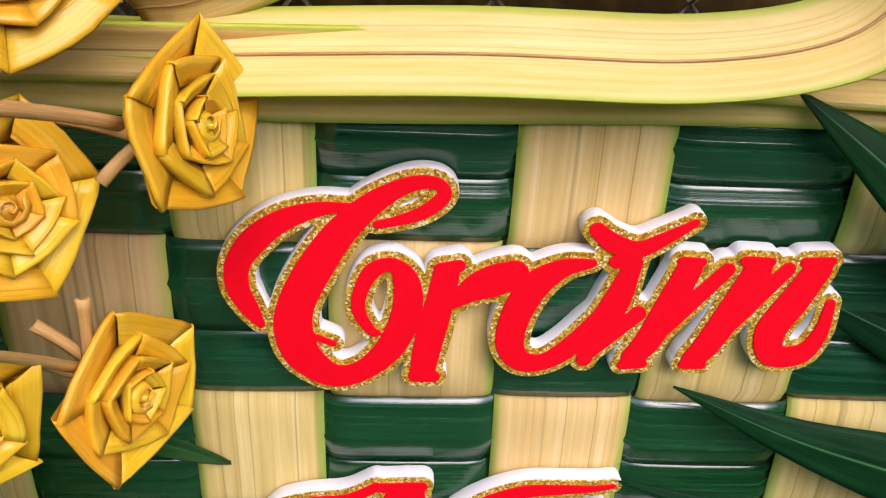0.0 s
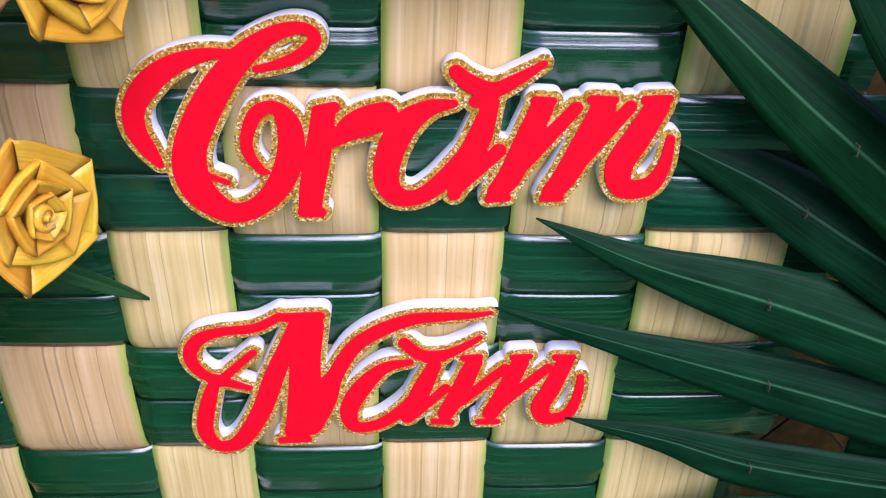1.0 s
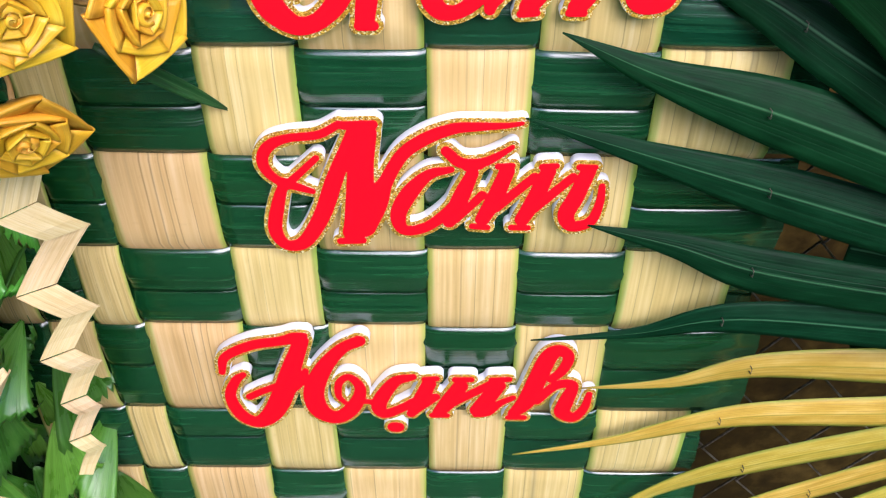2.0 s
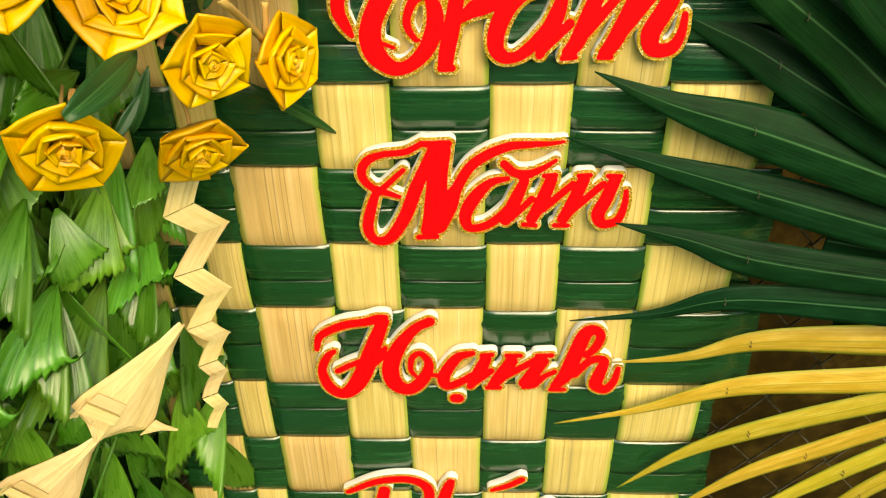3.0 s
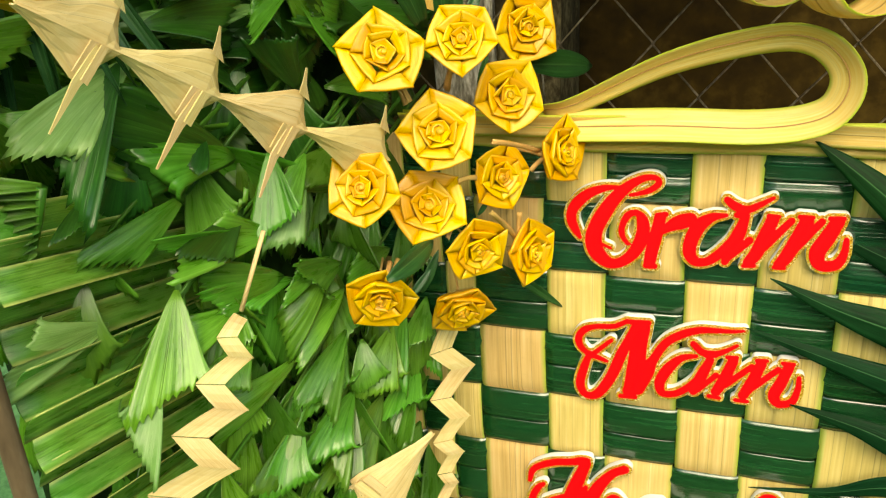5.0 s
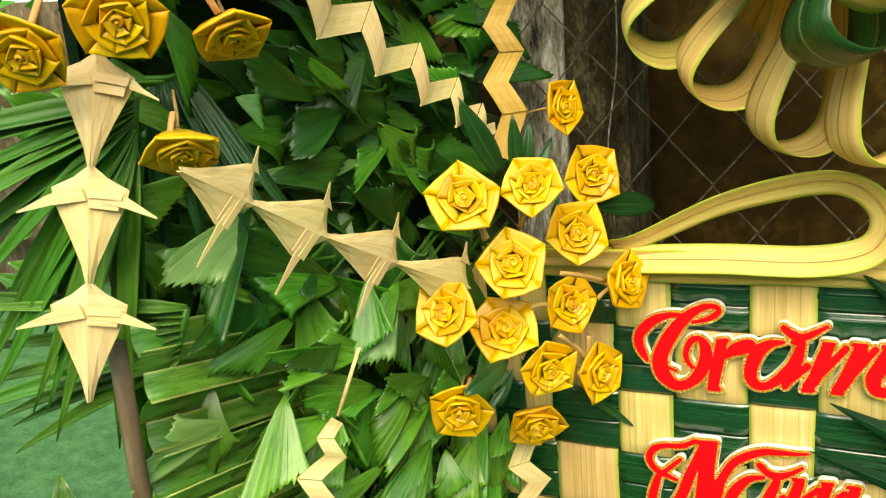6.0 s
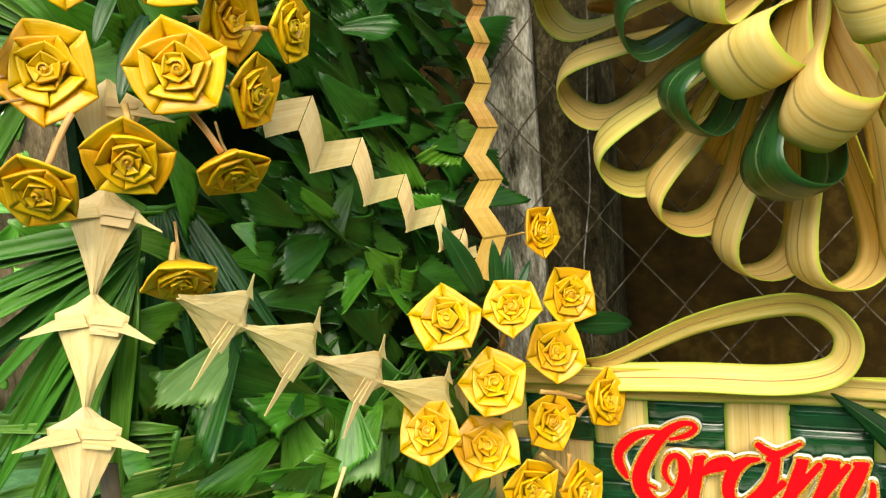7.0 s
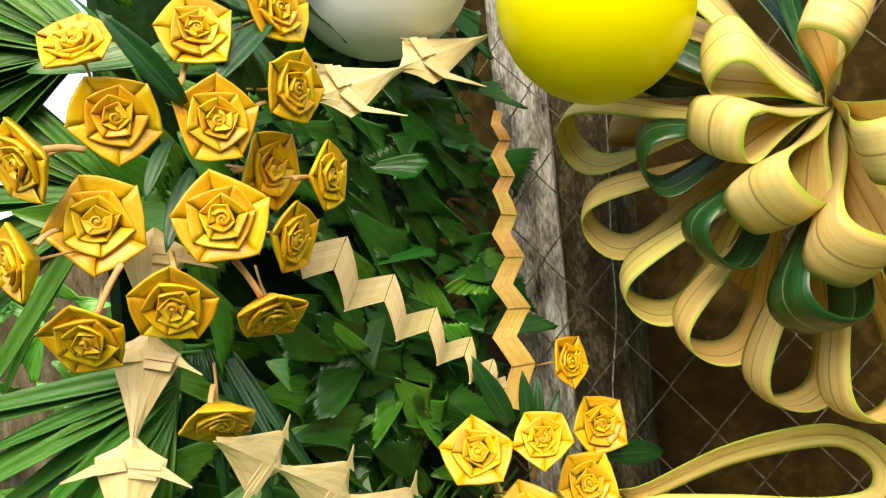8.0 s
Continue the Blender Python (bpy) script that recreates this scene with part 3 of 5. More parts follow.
# ---- top bar and its long loop ----
def ribbon(bm, pts, wides, widths, curl=0.0, nu=7, thick=0.0008):
    """A leaf ribbon along points; wides: its width directions; curl: how far its edges bend up, as a share of its width."""
    pts, wides = np.asarray(pts, float), np.asarray(wides, float)
    tan = np.gradient(pts, axis=0)
    grid = []
    for p, w, t, h in zip(pts, wides, tan, widths):
        w = unit(w - unit(t) * np.dot(w, unit(t)))
        nrm = np.cross(unit(t), w)
        grid.append([p + w * h * (u - 0.5) + nrm * curl * h * ((2 * u - 1) ** 2 - 0.33) for u in np.linspace(0, 1, nu)])
    sheet(bm, grid, thick)


bar = thing("top_bar", "bundle of pale yellow leaf stalks along the top of the panel", "bar", at=(0.03, 0.435, 1.395))
rng = random.Random(4)
for i, (dz, dy, w) in enumerate(((-0.004, 0.0, 0.020), (0.010, -0.008, 0.018), (0.004, 0.012, 0.022))):
    bm = bmesh.new()
    xs = np.linspace(-0.34, 0.36, 24)
    ribbon(bm, [(x, dy + 0.002 * math.sin(x * 17 + i), dz + 0.002 * math.sin(x * 11 + 2 * i) - 0.004 * x) for x in xs],
           [(0, -0.35, 0.94)] * 24, [w * 1.6] * 24, 0.12, 7, 0.002)
    part("stalk", mesh_of(bm, RIBBON), bar, m=pose(0, 0, 0))

LOOP = [(-0.136, 0.43, 1.422), (-0.097, 0.42, 1.432), (0.002, 0.41, 1.48), (0.095, 0.405, 1.505), (0.141, 0.4, 1.502), (0.168, 0.4, 1.477), (0.17, 0.4, 1.449), (0.15, 0.405, 1.425), (0.094, 0.41, 1.413), (0.0, 0.41, 1.413), (-0.12, 0.42, 1.406)]
path = spline(LOOP, 6)
n_ = len(path)
s_ = np.linspace(0, 1, n_)
turn_ = [math.pi * max(0.0, min(1.0, (s - 0.36) / 0.36)) for s in s_]
wides = [unit((0.75 * math.sin(a), -0.6, 0.75 * math.cos(a))) for a in turn_]
long_loop = thing("leaf_loop", "long pale yellow leaf bent into a loop above the panel", "ribbon", at=LOOP[0])
bm = bmesh.new()
ribbon(bm, path - V(*LOOP[0]), wides, [0.039 * (0.5 + 0.5 * min(1, s / 0.25)) for s in s_], 0.10, 7, 0.001)
blade_ = part("leaf", mesh_of(bm, RIBBON), long_loop)
bm = bmesh.new()
tube(bm, path - V(*LOOP[0]), 0.0007, 5)
part("midrib", mesh_of(bm, STALK), blade_, "thin brown midrib")


# ---- roses ----
TURNS = ((1.0, 0.0), (0.73, 0.045), (0.50, 0.075), (0.31, 0.10))


def petal_mesh(turn, corner, side, rng):
    """One folded petal of a rose of radius 1 that opens along +z: a strip between two corners of a five-sided turn."""
    c0, c1 = corner[side], corner[(side + 1) % 5]
    wall = ((0.30, -0.62), (0.72, -0.30), (0.95, -0.10)) if turn == 0 else ((0.96, -0.16), (0.99, -0.07))
    lift = rng.uniform(0.015, 0.045)
    bulge = rng.uniform(0.04, 0.09)
    slope = rng.uniform(0.07, 0.13)
    rows = []
    for j in range(7):
        u = -0.01 + 1.025 * j / 6
        p = c0 * (1 - u) + c1 * u
        top = p[2] + lift * u
        q = V(p[0], p[1], 0)
        out = 1 + bulge * math.sin(math.pi * min(1, max(0, u)))
        row = [q * rad * out + V(0, 0, top + z) for rad, z in wall]
        for rad, z in ((1.0, -0.025), (0.985, 0.0), (0.95, 0.006), (0.86, -0.25 * slope), (0.74, -0.6 * slope), (0.60 if turn < 3 else 0.3, -slope)):
            row.append(q * rad * out + V(0, 0, top + z))
        seed_ = Vector((turn * 3.1 + rng.random() * 0.2, side * 1.7, lift * 40))
        rows.append([v + np.array(noise.noise_vector(Vector(v) * 2.6 + seed_)) * 0.028 for v in row])
    bm = bmesh.new()
    sheet(bm, rows, 0.012, 0.036)
    return mesh_of(bm, GOLDEN)


def make_rose(seed):
    rng = random.Random(seed)
    rose = thing("leaf_rose", "golden yellow rose folded from a leaf, on a dry stalk", "rose", "folded roses")
    twist = rng.uniform(0, 72)
    for turn, (r, top) in enumerate(TURNS):
        twist += rng.uniform(14, 50)
        corner = []
        shift = V(rng.uniform(-1, 1), rng.uniform(-1, 1), 0) * (0.045 if turn else 0)
        for s in range(5):
            a = math.radians(72 * s + twist + rng.uniform(-8, 8))
            k = r * rng.uniform(0.97, 1.07) * (1.04 if turn == 0 else 1)
            corner.append(V(k * math.cos(a), k * math.sin(a), top + rng.uniform(-0.05, 0.05)) + shift)
        for side in range(5):
            part("petal", petal_mesh(turn, corner, side, rng), rose)
    bm = bmesh.new()
    t = np.linspace(0, 1, 16)
    ang = t * math.tau * 1.6 + seed
    grid = [[(0.01 + 0.23 * s) * (1 - 0.35 * (z > 0.1)) * np.array((math.cos(a), math.sin(a), 0)) + V(0, 0, z) for z in (-0.1, 0.08, 0.17 - 0.05 * s)] for s, a in zip(t, ang)]
    sheet(bm, grid, 0.012, 0.036)
    tube(bm, [(0, 0, -0.12), (0.01, 0, 0.02), (0.02, 0.01, 0.10)], [0.24, 0.17, 0.05], 5)
    part("bud", mesh_of(bm, GOLDEN), rose)
    bm = bmesh.new()
    tube(bm, [(0, 0, -0.45), (0.01, 0.02, -0.62), (0.0, 0.01, -0.74)], [0.22, 0.20, 0.11], 8)
    part("binding", mesh_of(bm, STALK), rose, "dry leaf binding")
    bm = bmesh.new()
    tube(bm, [(0, 0, -0.66), (0.05, 0.02, -1.1), (0.02, 0.1, -1.9)], [0.055, 0.042, 0.040], 6)
    part("stem", mesh_of(bm, STALK), rose, "thin brown stalk")
    return rose


ROSES = [
    ((-0.236, 0.224, 1.523), (0.39, -0.83, 0.4), 0.0395),
    ((-0.202, 0.268, 1.439), (0.32, -0.84, 0.44), 0.0399),
    ((-0.154, 0.358, 1.455), (0.53, -0.8, 0.28), 0.0377),
    ((-0.101, 0.383, 1.389), (0.91, -0.38, 0.15), 0.0377),
    ((-0.255, 0.192, 1.403), (0.22, -0.88, 0.41), 0.0359),
    ((-0.222, 0.278, 1.357), (0.32, -0.77, 0.55), 0.0403),
    ((-0.162, 0.346, 1.369), (0.73, -0.67, 0.16), 0.0356),
    ((-0.18, 0.308, 1.296), (0.66, -0.75, -0.08), 0.0364),
    ((-0.133, 0.365, 1.276), (0.89, -0.46, 0.04), 0.0379),
    ((-0.258, 0.216, 1.273), (0.35, -0.89, -0.3), 0.0374),
    ((-0.214, 0.34, 1.203), (0.42, -0.77, -0.47), 0.0393),
    ((-0.177, 0.275, 1.527), (0.31, -0.89, 0.34), 0.0337),
    ((-0.142, 0.394, 1.519), (0.59, -0.78, 0.2), 0.0366),
    ((-0.158, 0.346, 1.605), (0.92, -0.38, 0.08), 0.0308),
    ((-0.366, -0.158, 1.789), (0.69, -0.72, 0.07), 0.0383),
    ((-0.289, -0.104, 1.784), (0.66, -0.75, 0.02), 0.0378),
    ((-0.325, -0.128, 1.718), (0.58, -0.66, -0.48), 0.0333),
    ((-0.357, -0.185, 1.699), (0.36, -0.69, -0.63), 0.0322),
    ((-0.285, -0.055, 1.701), (0.47, -0.31, -0.82), 0.0303),
    ((-0.321, -0.091, 1.617), (0.4, -0.39, -0.83), 0.0304),
    ((-0.266, -0.039, 1.766), (0.95, 0.02, -0.3), 0.0306),
    ((-0.298, -0.021, 1.831), (0.97, -0.16, -0.2), 0.0352),
    ((-0.244, -0.01, 1.818), (0.99, 0.04, -0.12), 0.0294),
    ((-0.354, -0.143, 1.871), (0.71, -0.67, -0.2), 0.0348),
    ((-0.293, -0.095, 1.865), (0.78, -0.62, -0.1), 0.0347),
    ((-0.368, -0.165, 1.93), (0.41, -0.75, 0.52), 0.0305),
    ((-0.312, -0.089, 1.945), (0.74, -0.65, 0.19), 0.0326),
    ((-0.259, -0.03, 1.896), (0.98, -0.11, -0.19), 0.0330),
    ((-0.385, -0.209, 1.833), (-0.13, -0.94, -0.33), 0.0319),
    ((-0.389, -0.219, 1.76), (-0.31, -0.94, -0.11), 0.0285),
    ((-0.276, -0.021, 1.971), (0.96, -0.26, 0.07), 0.0333),
]
kinds = [make_rose(s) for s in (11, 23, 37, 41, 58, 64, 79)]
rng = random.Random(9)
for i, (at, face, radius) in enumerate(ROSES):
    z = unit(face)
    x = unit(np.cross((0, 0, 1), z))
    y = np.cross(z, x)
    m = Matrix(((x[0], y[0], z[0], at[0]), (x[1], y[1], z[1], at[1]), (x[2], y[2], z[2], at[2]), (0, 0, 0, 1)))
    spin = Matrix.Rotation(rng.uniform(0, math.tau), 4, "Z")
    src = kinds[i % 7]
    src.scale = (radius, radius, radius)
    if i < 7:
        src.matrix_basis = m @ spin @ Matrix.Diagonal((radius, radius, radius, 1))
    else:
        copy_thing(src, m @ spin)
for i in range(7):
    r = ROSES[i][2]
    kinds[i].scale = (r, r, r)


# ---- zigzag garlands ----
def zigzag(name, label, pts, widths, normal, mat=DRIED):
    root = thing(name, label, "garland", "zigzag garlands", at=pts[0])
    p = np.array(pts, float) - V(*pts[0])
    nrm = unit(normal)
    n = len(p)
    left, right = [], []
    for i in range(n):
        flat = p - np.outer(p @ nrm, nrm)
        a = unit(flat[i] - flat[i - 1]) if i else unit(flat[1] - flat[0])
        b = unit(flat[i + 1] - flat[i]) if i < n - 1 else a
        sa, sb = np.cross(nrm, a), np.cross(nrm, b)
        k = unit(sa + sb)
        w = widths(i / (n - 1)) / 2 / max(0.45, np.dot(k, sa))
        left.append(p[i] + k * w)
        right.append(p[i] - k * w)
    for i in range(n - 1):
        lift = nrm * (0.0016 if i % 2 else -0.0006)
        grid = []
        for s in np.linspace(0, 1, 4):
            l, r = left[i] * (1 - s) + left[i + 1] * s, right[i] * (1 - s) + right[i + 1] * s
            grid.append([l * (1 - u) + r * u + lift + nrm * 0.002 * math.sin(math.pi * s) * (1 if i % 2 else -1) for u in np.linspace(0, 1, 3)])
        bm = bmesh.new()
        sheet(bm, grid, 0.0012)
        part("fold", mesh_of(bm, mat, False), root)
    return root


ZIG_SLANT = [(-0.293, 0.001, 1.746), (-0.283, 0.052, 1.753), (-0.281, 0.062, 1.711), (-0.27, 0.117, 1.715), (-0.267, 0.129, 1.672), (-0.257, 0.181, 1.676), (-0.255, 0.191, 1.636), (-0.245, 0.24, 1.639), (-0.244, 0.245, 1.606), (-0.237, 0.282, 1.609), (-0.236, 0.286, 1.584), (-0.231, 0.313, 1.587)]
ZIG_POST = [(-0.247, 0.409, 1.932), (-0.25, 0.404, 1.913), (-0.241, 0.408, 1.891), (-0.25, 0.399, 1.871), (-0.24, 0.404, 1.843), (-0.249, 0.394, 1.823), (-0.24, 0.397, 1.792), (-0.25, 0.386, 1.767), (-0.236, 0.393, 1.736), (-0.251, 0.377, 1.701), (-0.234, 0.386, 1.67), (-0.251, 0.369, 1.635), (-0.232, 0.378, 1.598), (-0.247, 0.361, 1.546)]
ZIG_EDGE = [(-0.241, 0.389, 1.169), (-0.257, 0.373, 1.127), (-0.233, 0.387, 1.099), (-0.258, 0.364, 1.062), (-0.237, 0.375, 1.031), (-0.257, 0.357, 1.002), (-0.242, 0.365, 0.981), (-0.255, 0.352, 0.956), (-0.247, 0.356, 0.939), (-0.258, 0.345, 0.917), (-0.25, 0.349, 0.898), (-0.261, 0.338, 0.876)]
ZIG_LEFT = [(-0.315, 0.057, 1.329), (-0.325, 0.047, 1.313), (-0.317, 0.051, 1.293), (-0.339, 0.031, 1.274), (-0.326, 0.038, 1.247), (-0.356, 0.013, 1.229), (-0.338, 0.022, 1.194), (-0.375, -0.007, 1.176), (-0.358, 0.001, 1.139), (-0.394, -0.029, 1.121)]
STRING = [(-0.295, 0.081, 1.4), (-0.314, 0.058, 1.334)]
FRONT = unit((0.6, -0.8, 0.1))
zigzag("zigzag_garland", "cream zigzag garland folded from a leaf, slanting across the foliage", ZIG_SLANT, lambda s: 0.030 - 0.017 * s, WALL_N)
zigzag("zigzag_garland", "orange-cream zigzag garland hanging beside the concrete post", ZIG_POST, lambda s: 0.012 + 0.018 * s, FRONT, TAN_LEAF)
zigzag("zigzag_garland", "cream zigzag garland hanging at the panel's edge", ZIG_EDGE, lambda s: 0.026 - 0.014 * s, FRONT)
zz = zigzag("zigzag_garland", "pale zigzag garland hanging on a thin stalk before the foliage", ZIG_LEFT, lambda s: 0.013 + 0.015 * s, FRONT)
bm = bmesh.new()
tube(bm, np.array(STRING) - V(*ZIG_LEFT[0]), 0.0022, 5)
part("string", mesh_of(bm, DRIED), zz, "thin yellow leaf stalk")


# ---- folded birds ----
def bird(root, head, tail, normal, width, seed, wings):
    """One folded bird whose body runs from its wide head to its narrow tail."""
    rng = random.Random(seed)
    d = np.array(tail, float) - np.array(head, float)
    L = np.linalg.norm(d)
    x = unit(d)
    z = unit(np.array(normal) - x * np.dot(normal, x))
    y = np.cross(z, x)
    o = np.array(head, float)

    def P(a, b, c=0.0):
        return o + x * a * L + y * b * width + z * c

    bm = bmesh.new()
    half = ((0.0, 0.03), (0.10, 0.22), (0.19, 0.50), (0.30, 0.47), (0.6, 0.26), (0.85, 0.10), (1.03, 0.03))
    sheet(bm, [[P(a, -w, -0.002), P(a, -w * 0.45, 0.0015), P(a, 0, 0.0035), P(a, w * 0.45, 0.0015), P(a, w, -0.002)] for a, w in half], 0.0012)
    part("body", mesh_of(bm, DRIED, False), root)
    for s, (reach, drop) in zip((-1, 1), wings):
        reach, drop = reach * rng.uniform(0.92, 1.08), drop * rng.uniform(0.9, 1.1)
        bm = bmesh.new()
        if reach < 0.88:
            sheet(bm, [[P(0.15, 0.40 * s, 0.004), P(0.30, 0.45 * s, 0.004)], [P(0.5 * (0.2 + drop), (0.4 + reach) / 2 * s, 0.006), P(0.5 * (0.3 + drop), (0.42 + reach) / 2 * s, 0.006)], [P(drop, reach * s, 0.008), P(drop + 0.015, reach * s, 0.008)]], 0.0010)
        else:
            sheet(bm, [[P(0.17, 0.10 * s, 0.006), P(0.29, 0.02 * s, 0.006)], [P(0.25, 0.5 * s, 0.006), P(0.34, 0.46 * s, 0.006)], [P(drop, reach * s, 0.009), P(drop + 0.015, reach * s, 0.009)]], 0.0010)
        part("wing", mesh_of(bm, DRIED, False), root)
    for k in range(2):
        bm = bmesh.new()
        a = 0.18 + 0.09 * k
        sheet(bm, [[P(a, 0.0, 0.008 - 0.002 * k), P(a + 0.08, 0.0, 0.008 - 0.002 * k)], [P(a + 0.02, 0.46 - 0.05 * k, 0.007 - 0.002 * k), P(a + 0.10, 0.43 - 0.05 * k, 0.007 - 0.002 * k)]], 0.0010)
        part("fold", mesh_of(bm, DRIED, False), root)


def bird_chain(label, pts, normal, width, seed, wings=((1.15, 0.45), (1.15, 0.45))):
    for i in range(len(pts) - 1):
        root = thing("folded_bird", label, "ornament", "folded leaf birds", at=pts[i])
        bird(root, (0, 0, 0), V(*pts[i + 1]) - V(*pts[i]), normal, width, seed + i, wings)


CHAIN_HANG = [(-0.369, -0.096, 1.785), (-0.371, -0.109, 1.699), (-0.376, -0.13, 1.616), (-0.38, -0.148, 1.529), (-0.383, -0.165, 1.441)]
CHAIN_SLANT = [(-0.251, 0.249, 1.414), (-0.274, 0.136, 1.472), (-0.292, 0.045, 1.521), (-0.308, -0.033, 1.568), (-0.32, -0.095, 1.606)]
CHAIN_HIGH = [(-0.293, 0.051, 1.904), (-0.267, 0.182, 1.952), (-0.234, 0.35, 2.016)]
CHAIN_LOW = [(-0.369, 0.171, 0.948), (-0.307, 0.212, 0.997), (-0.233, 0.262, 1.081)]
bird_chain("cream leaf folded into a bird, hanging in a chain", CHAIN_HANG, FRONT, 0.056, 1, ((0.92, 0.40), (0.92, 0.40)))
bird_chain("cream leaf folded into a bird, in a chain across the foliage", CHAIN_SLANT, FRONT, 0.060, 11, ((0.80, 0.36), (1.05, 0.30)))
bird_chain("cream leaf folded into a bird, below the balloons", CHAIN_HIGH, FRONT, 0.06, 21, ((0.95, 0.6), (0.55, 0.1)))
bird_chain("cream leaf folded into a bird, low on the foliage", CHAIN_LOW, FRONT, 0.075, 31, ((0.80, 0.30), (0.55, 0.10)))


# ---- palm blades beside the panel ----
BLADES = []
BLADES.append(("green", [(0.12, 0.43, 1.237, 0.0005), (0.188, 0.42, 1.211, 0.0116), (0.278, 0.41, 1.186, 0.0239), (0.412, 0.39, 1.143, 0.0263), (0.61, 0.37, 1.072, 0.0197)]))
BLADES.append(("green", [(0.1, 0.43, 1.172, 0.0005), (0.184, 0.42, 1.15, 0.0095), (0.297, 0.412, 1.119, 0.0208), (0.426, 0.39, 1.091, 0.0228), (0.618, 0.37, 1.051, 0.0197)]))
BLADES.append(("green", [(0.155, 0.43, 1.077, 0.0005), (0.225, 0.42, 1.065, 0.0105), (0.298, 0.41, 1.047, 0.0198), (0.441, 0.39, 1.036, 0.0192), (0.627, 0.37, 1.029, 0.0172)]))
BLADES.append(("green", [(0.119, 0.43, 0.95, 0.0005), (0.208, 0.425, 0.965, 0.0053), (0.288, 0.41, 0.998, 0.0146), (0.454, 0.395, 0.997, 0.0204), (0.635, 0.37, 1.007, 0.0177)]))
BLADES.append(("green", [(0.121, 0.446, 1.326, 0.0005), (0.197, 0.444, 1.283, 0.0076), (0.256, 0.435, 1.257, 0.0183), (0.309, 0.415, 1.229, 0.023), (0.402, 0.39, 1.181, 0.0253), (0.596, 0.36, 1.092, 0.0194)]))
BLADES.append(("green", [(0.149, 0.43, 1.397, 0.0005), (0.196, 0.42, 1.363, 0.0126), (0.253, 0.41, 1.318, 0.0208), (0.322, 0.4, 1.268, 0.0256), (0.387, 0.38, 1.22, 0.0274), (0.585, 0.35, 1.105, 0.0191)]))
BLADES.append(("green", [(0.233, 0.4, 1.41, 0.0005), (0.288, 0.39, 1.361, 0.0228), (0.365, 0.37, 1.287, 0.0271), (0.569, 0.34, 1.131, 0.0188)]))
BLADES.append(("green", [(0.292, 0.39, 1.441, 0.0005), (0.344, 0.37, 1.366, 0.0246), (0.425, 0.36, 1.286, 0.0267), (0.556, 0.33, 1.15, 0.0186)]))
BLADES.append(("yellow", [(0.169, 0.425, 0.894, 0.0005), (0.247, 0.42, 0.908, 0.0053), (0.326, 0.415, 0.937, 0.0126), (0.468, 0.4, 0.953, 0.0185), (0.652, 0.38, 0.98, 0.015)]))
BLADES.append(("yellow", [(0.112, 0.43, 0.79, 0.0005), (0.205, 0.425, 0.819, 0.0048), (0.318, 0.415, 0.87, 0.0126), (0.483, 0.4, 0.899, 0.0169), (0.659, 0.38, 0.96, 0.015)]))
BLADES.append(("yellow", [(0.199, 0.43, 0.674, 0.0005), (0.271, 0.425, 0.746, 0.008), (0.351, 0.415, 0.802, 0.0126), (0.49, 0.4, 0.871, 0.0138), (0.664, 0.38, 0.948, 0.0125)]))
BLADES.append(("yellow", [(0.262, 0.42, 0.639, 0.0005), (0.342, 0.41, 0.726, 0.0094), (0.415, 0.405, 0.777, 0.0124), (0.497, 0.395, 0.836, 0.0122), (0.658, 0.37, 0.949, 0.0123)]))
BLADES.append(("yellow", [(0.328, 0.42, 0.6, 0.0005), (0.419, 0.41, 0.702, 0.0104), (0.508, 0.395, 0.799, 0.0132), (0.662, 0.37, 0.937, 0.0123)]))
BLADES.append(("yellow", [(0.399, 0.42, 0.553, 0.0005), (0.464, 0.41, 0.662, 0.0104), (0.52, 0.395, 0.755, 0.0132), (0.669, 0.37, 0.92, 0.0123)]))
BLADES.append(("yellow", [(0.496, 0.42, 0.506, 0.0005), (0.543, 0.4, 0.676, 0.0123), (0.603, 0.39, 0.772, 0.0132), (0.675, 0.37, 0.903, 0.0123)]))
fans_of = {"green": thing("palm_fan", "fan of pointed dark green palm blades reaching over the panel", "palm leaf", "palm fans", at=(0.62, 0.36, 1.02)),
           "yellow": thing("palm_fan", "fan of pointed yellow palm blades reaching over the panel", "palm leaf", "palm fans", at=(0.66, 0.36, 0.90))}


def blade(colour, rows, mat):
    root = fans_of[colour]
    s = spline(rows, 7)
    p = s[:, :3] - V(*root.location)
    tan = np.gradient(p, axis=0)
    grid = []
    for q, t, h in zip(p, tan, s[:, 3]):
        w = unit(np.cross(unit(t), (0, -1, 0.25)))
        h = max(h, 0.0004)
        grid.append([q + w * h * u + V(0, -1, 0.2) * h * (0.17 * (1 - abs(u)) + (0.02 if colour == "green" else 0.06) * math.cos(11 * u)) for u in np.linspace(-1, 1, 9)])
    bm = bmesh.new()
    sheet(bm, grid, 0.0007)
    part("blade", mesh_of(bm, mat), root)


for colour, rows in BLADES:
    blade(colour, rows, BLADE if colour == "green" else YBLADE)
# small wire staples pin the blades down
for colour, rows in BLADES:
    s_ = spline(rows, 7)
    x, y, z, h = s_[int(len(s_) * 0.48)]
    bm = bmesh.new()
    tube(bm, [(0, 0.004, -0.0032), (0.0004, 0, -0.003), (0, -0.0008, 0), (0.0004, 0, 0.003), (0, 0.004, 0.0032)], 0.0005, 5)
    part("staple", mesh_of(bm, WIRE), fans_of[colour], "small wire staple", pose(*(V(x, y - 0.0035 - 0.21 * h, z) - V(*fans_of[colour].location))))
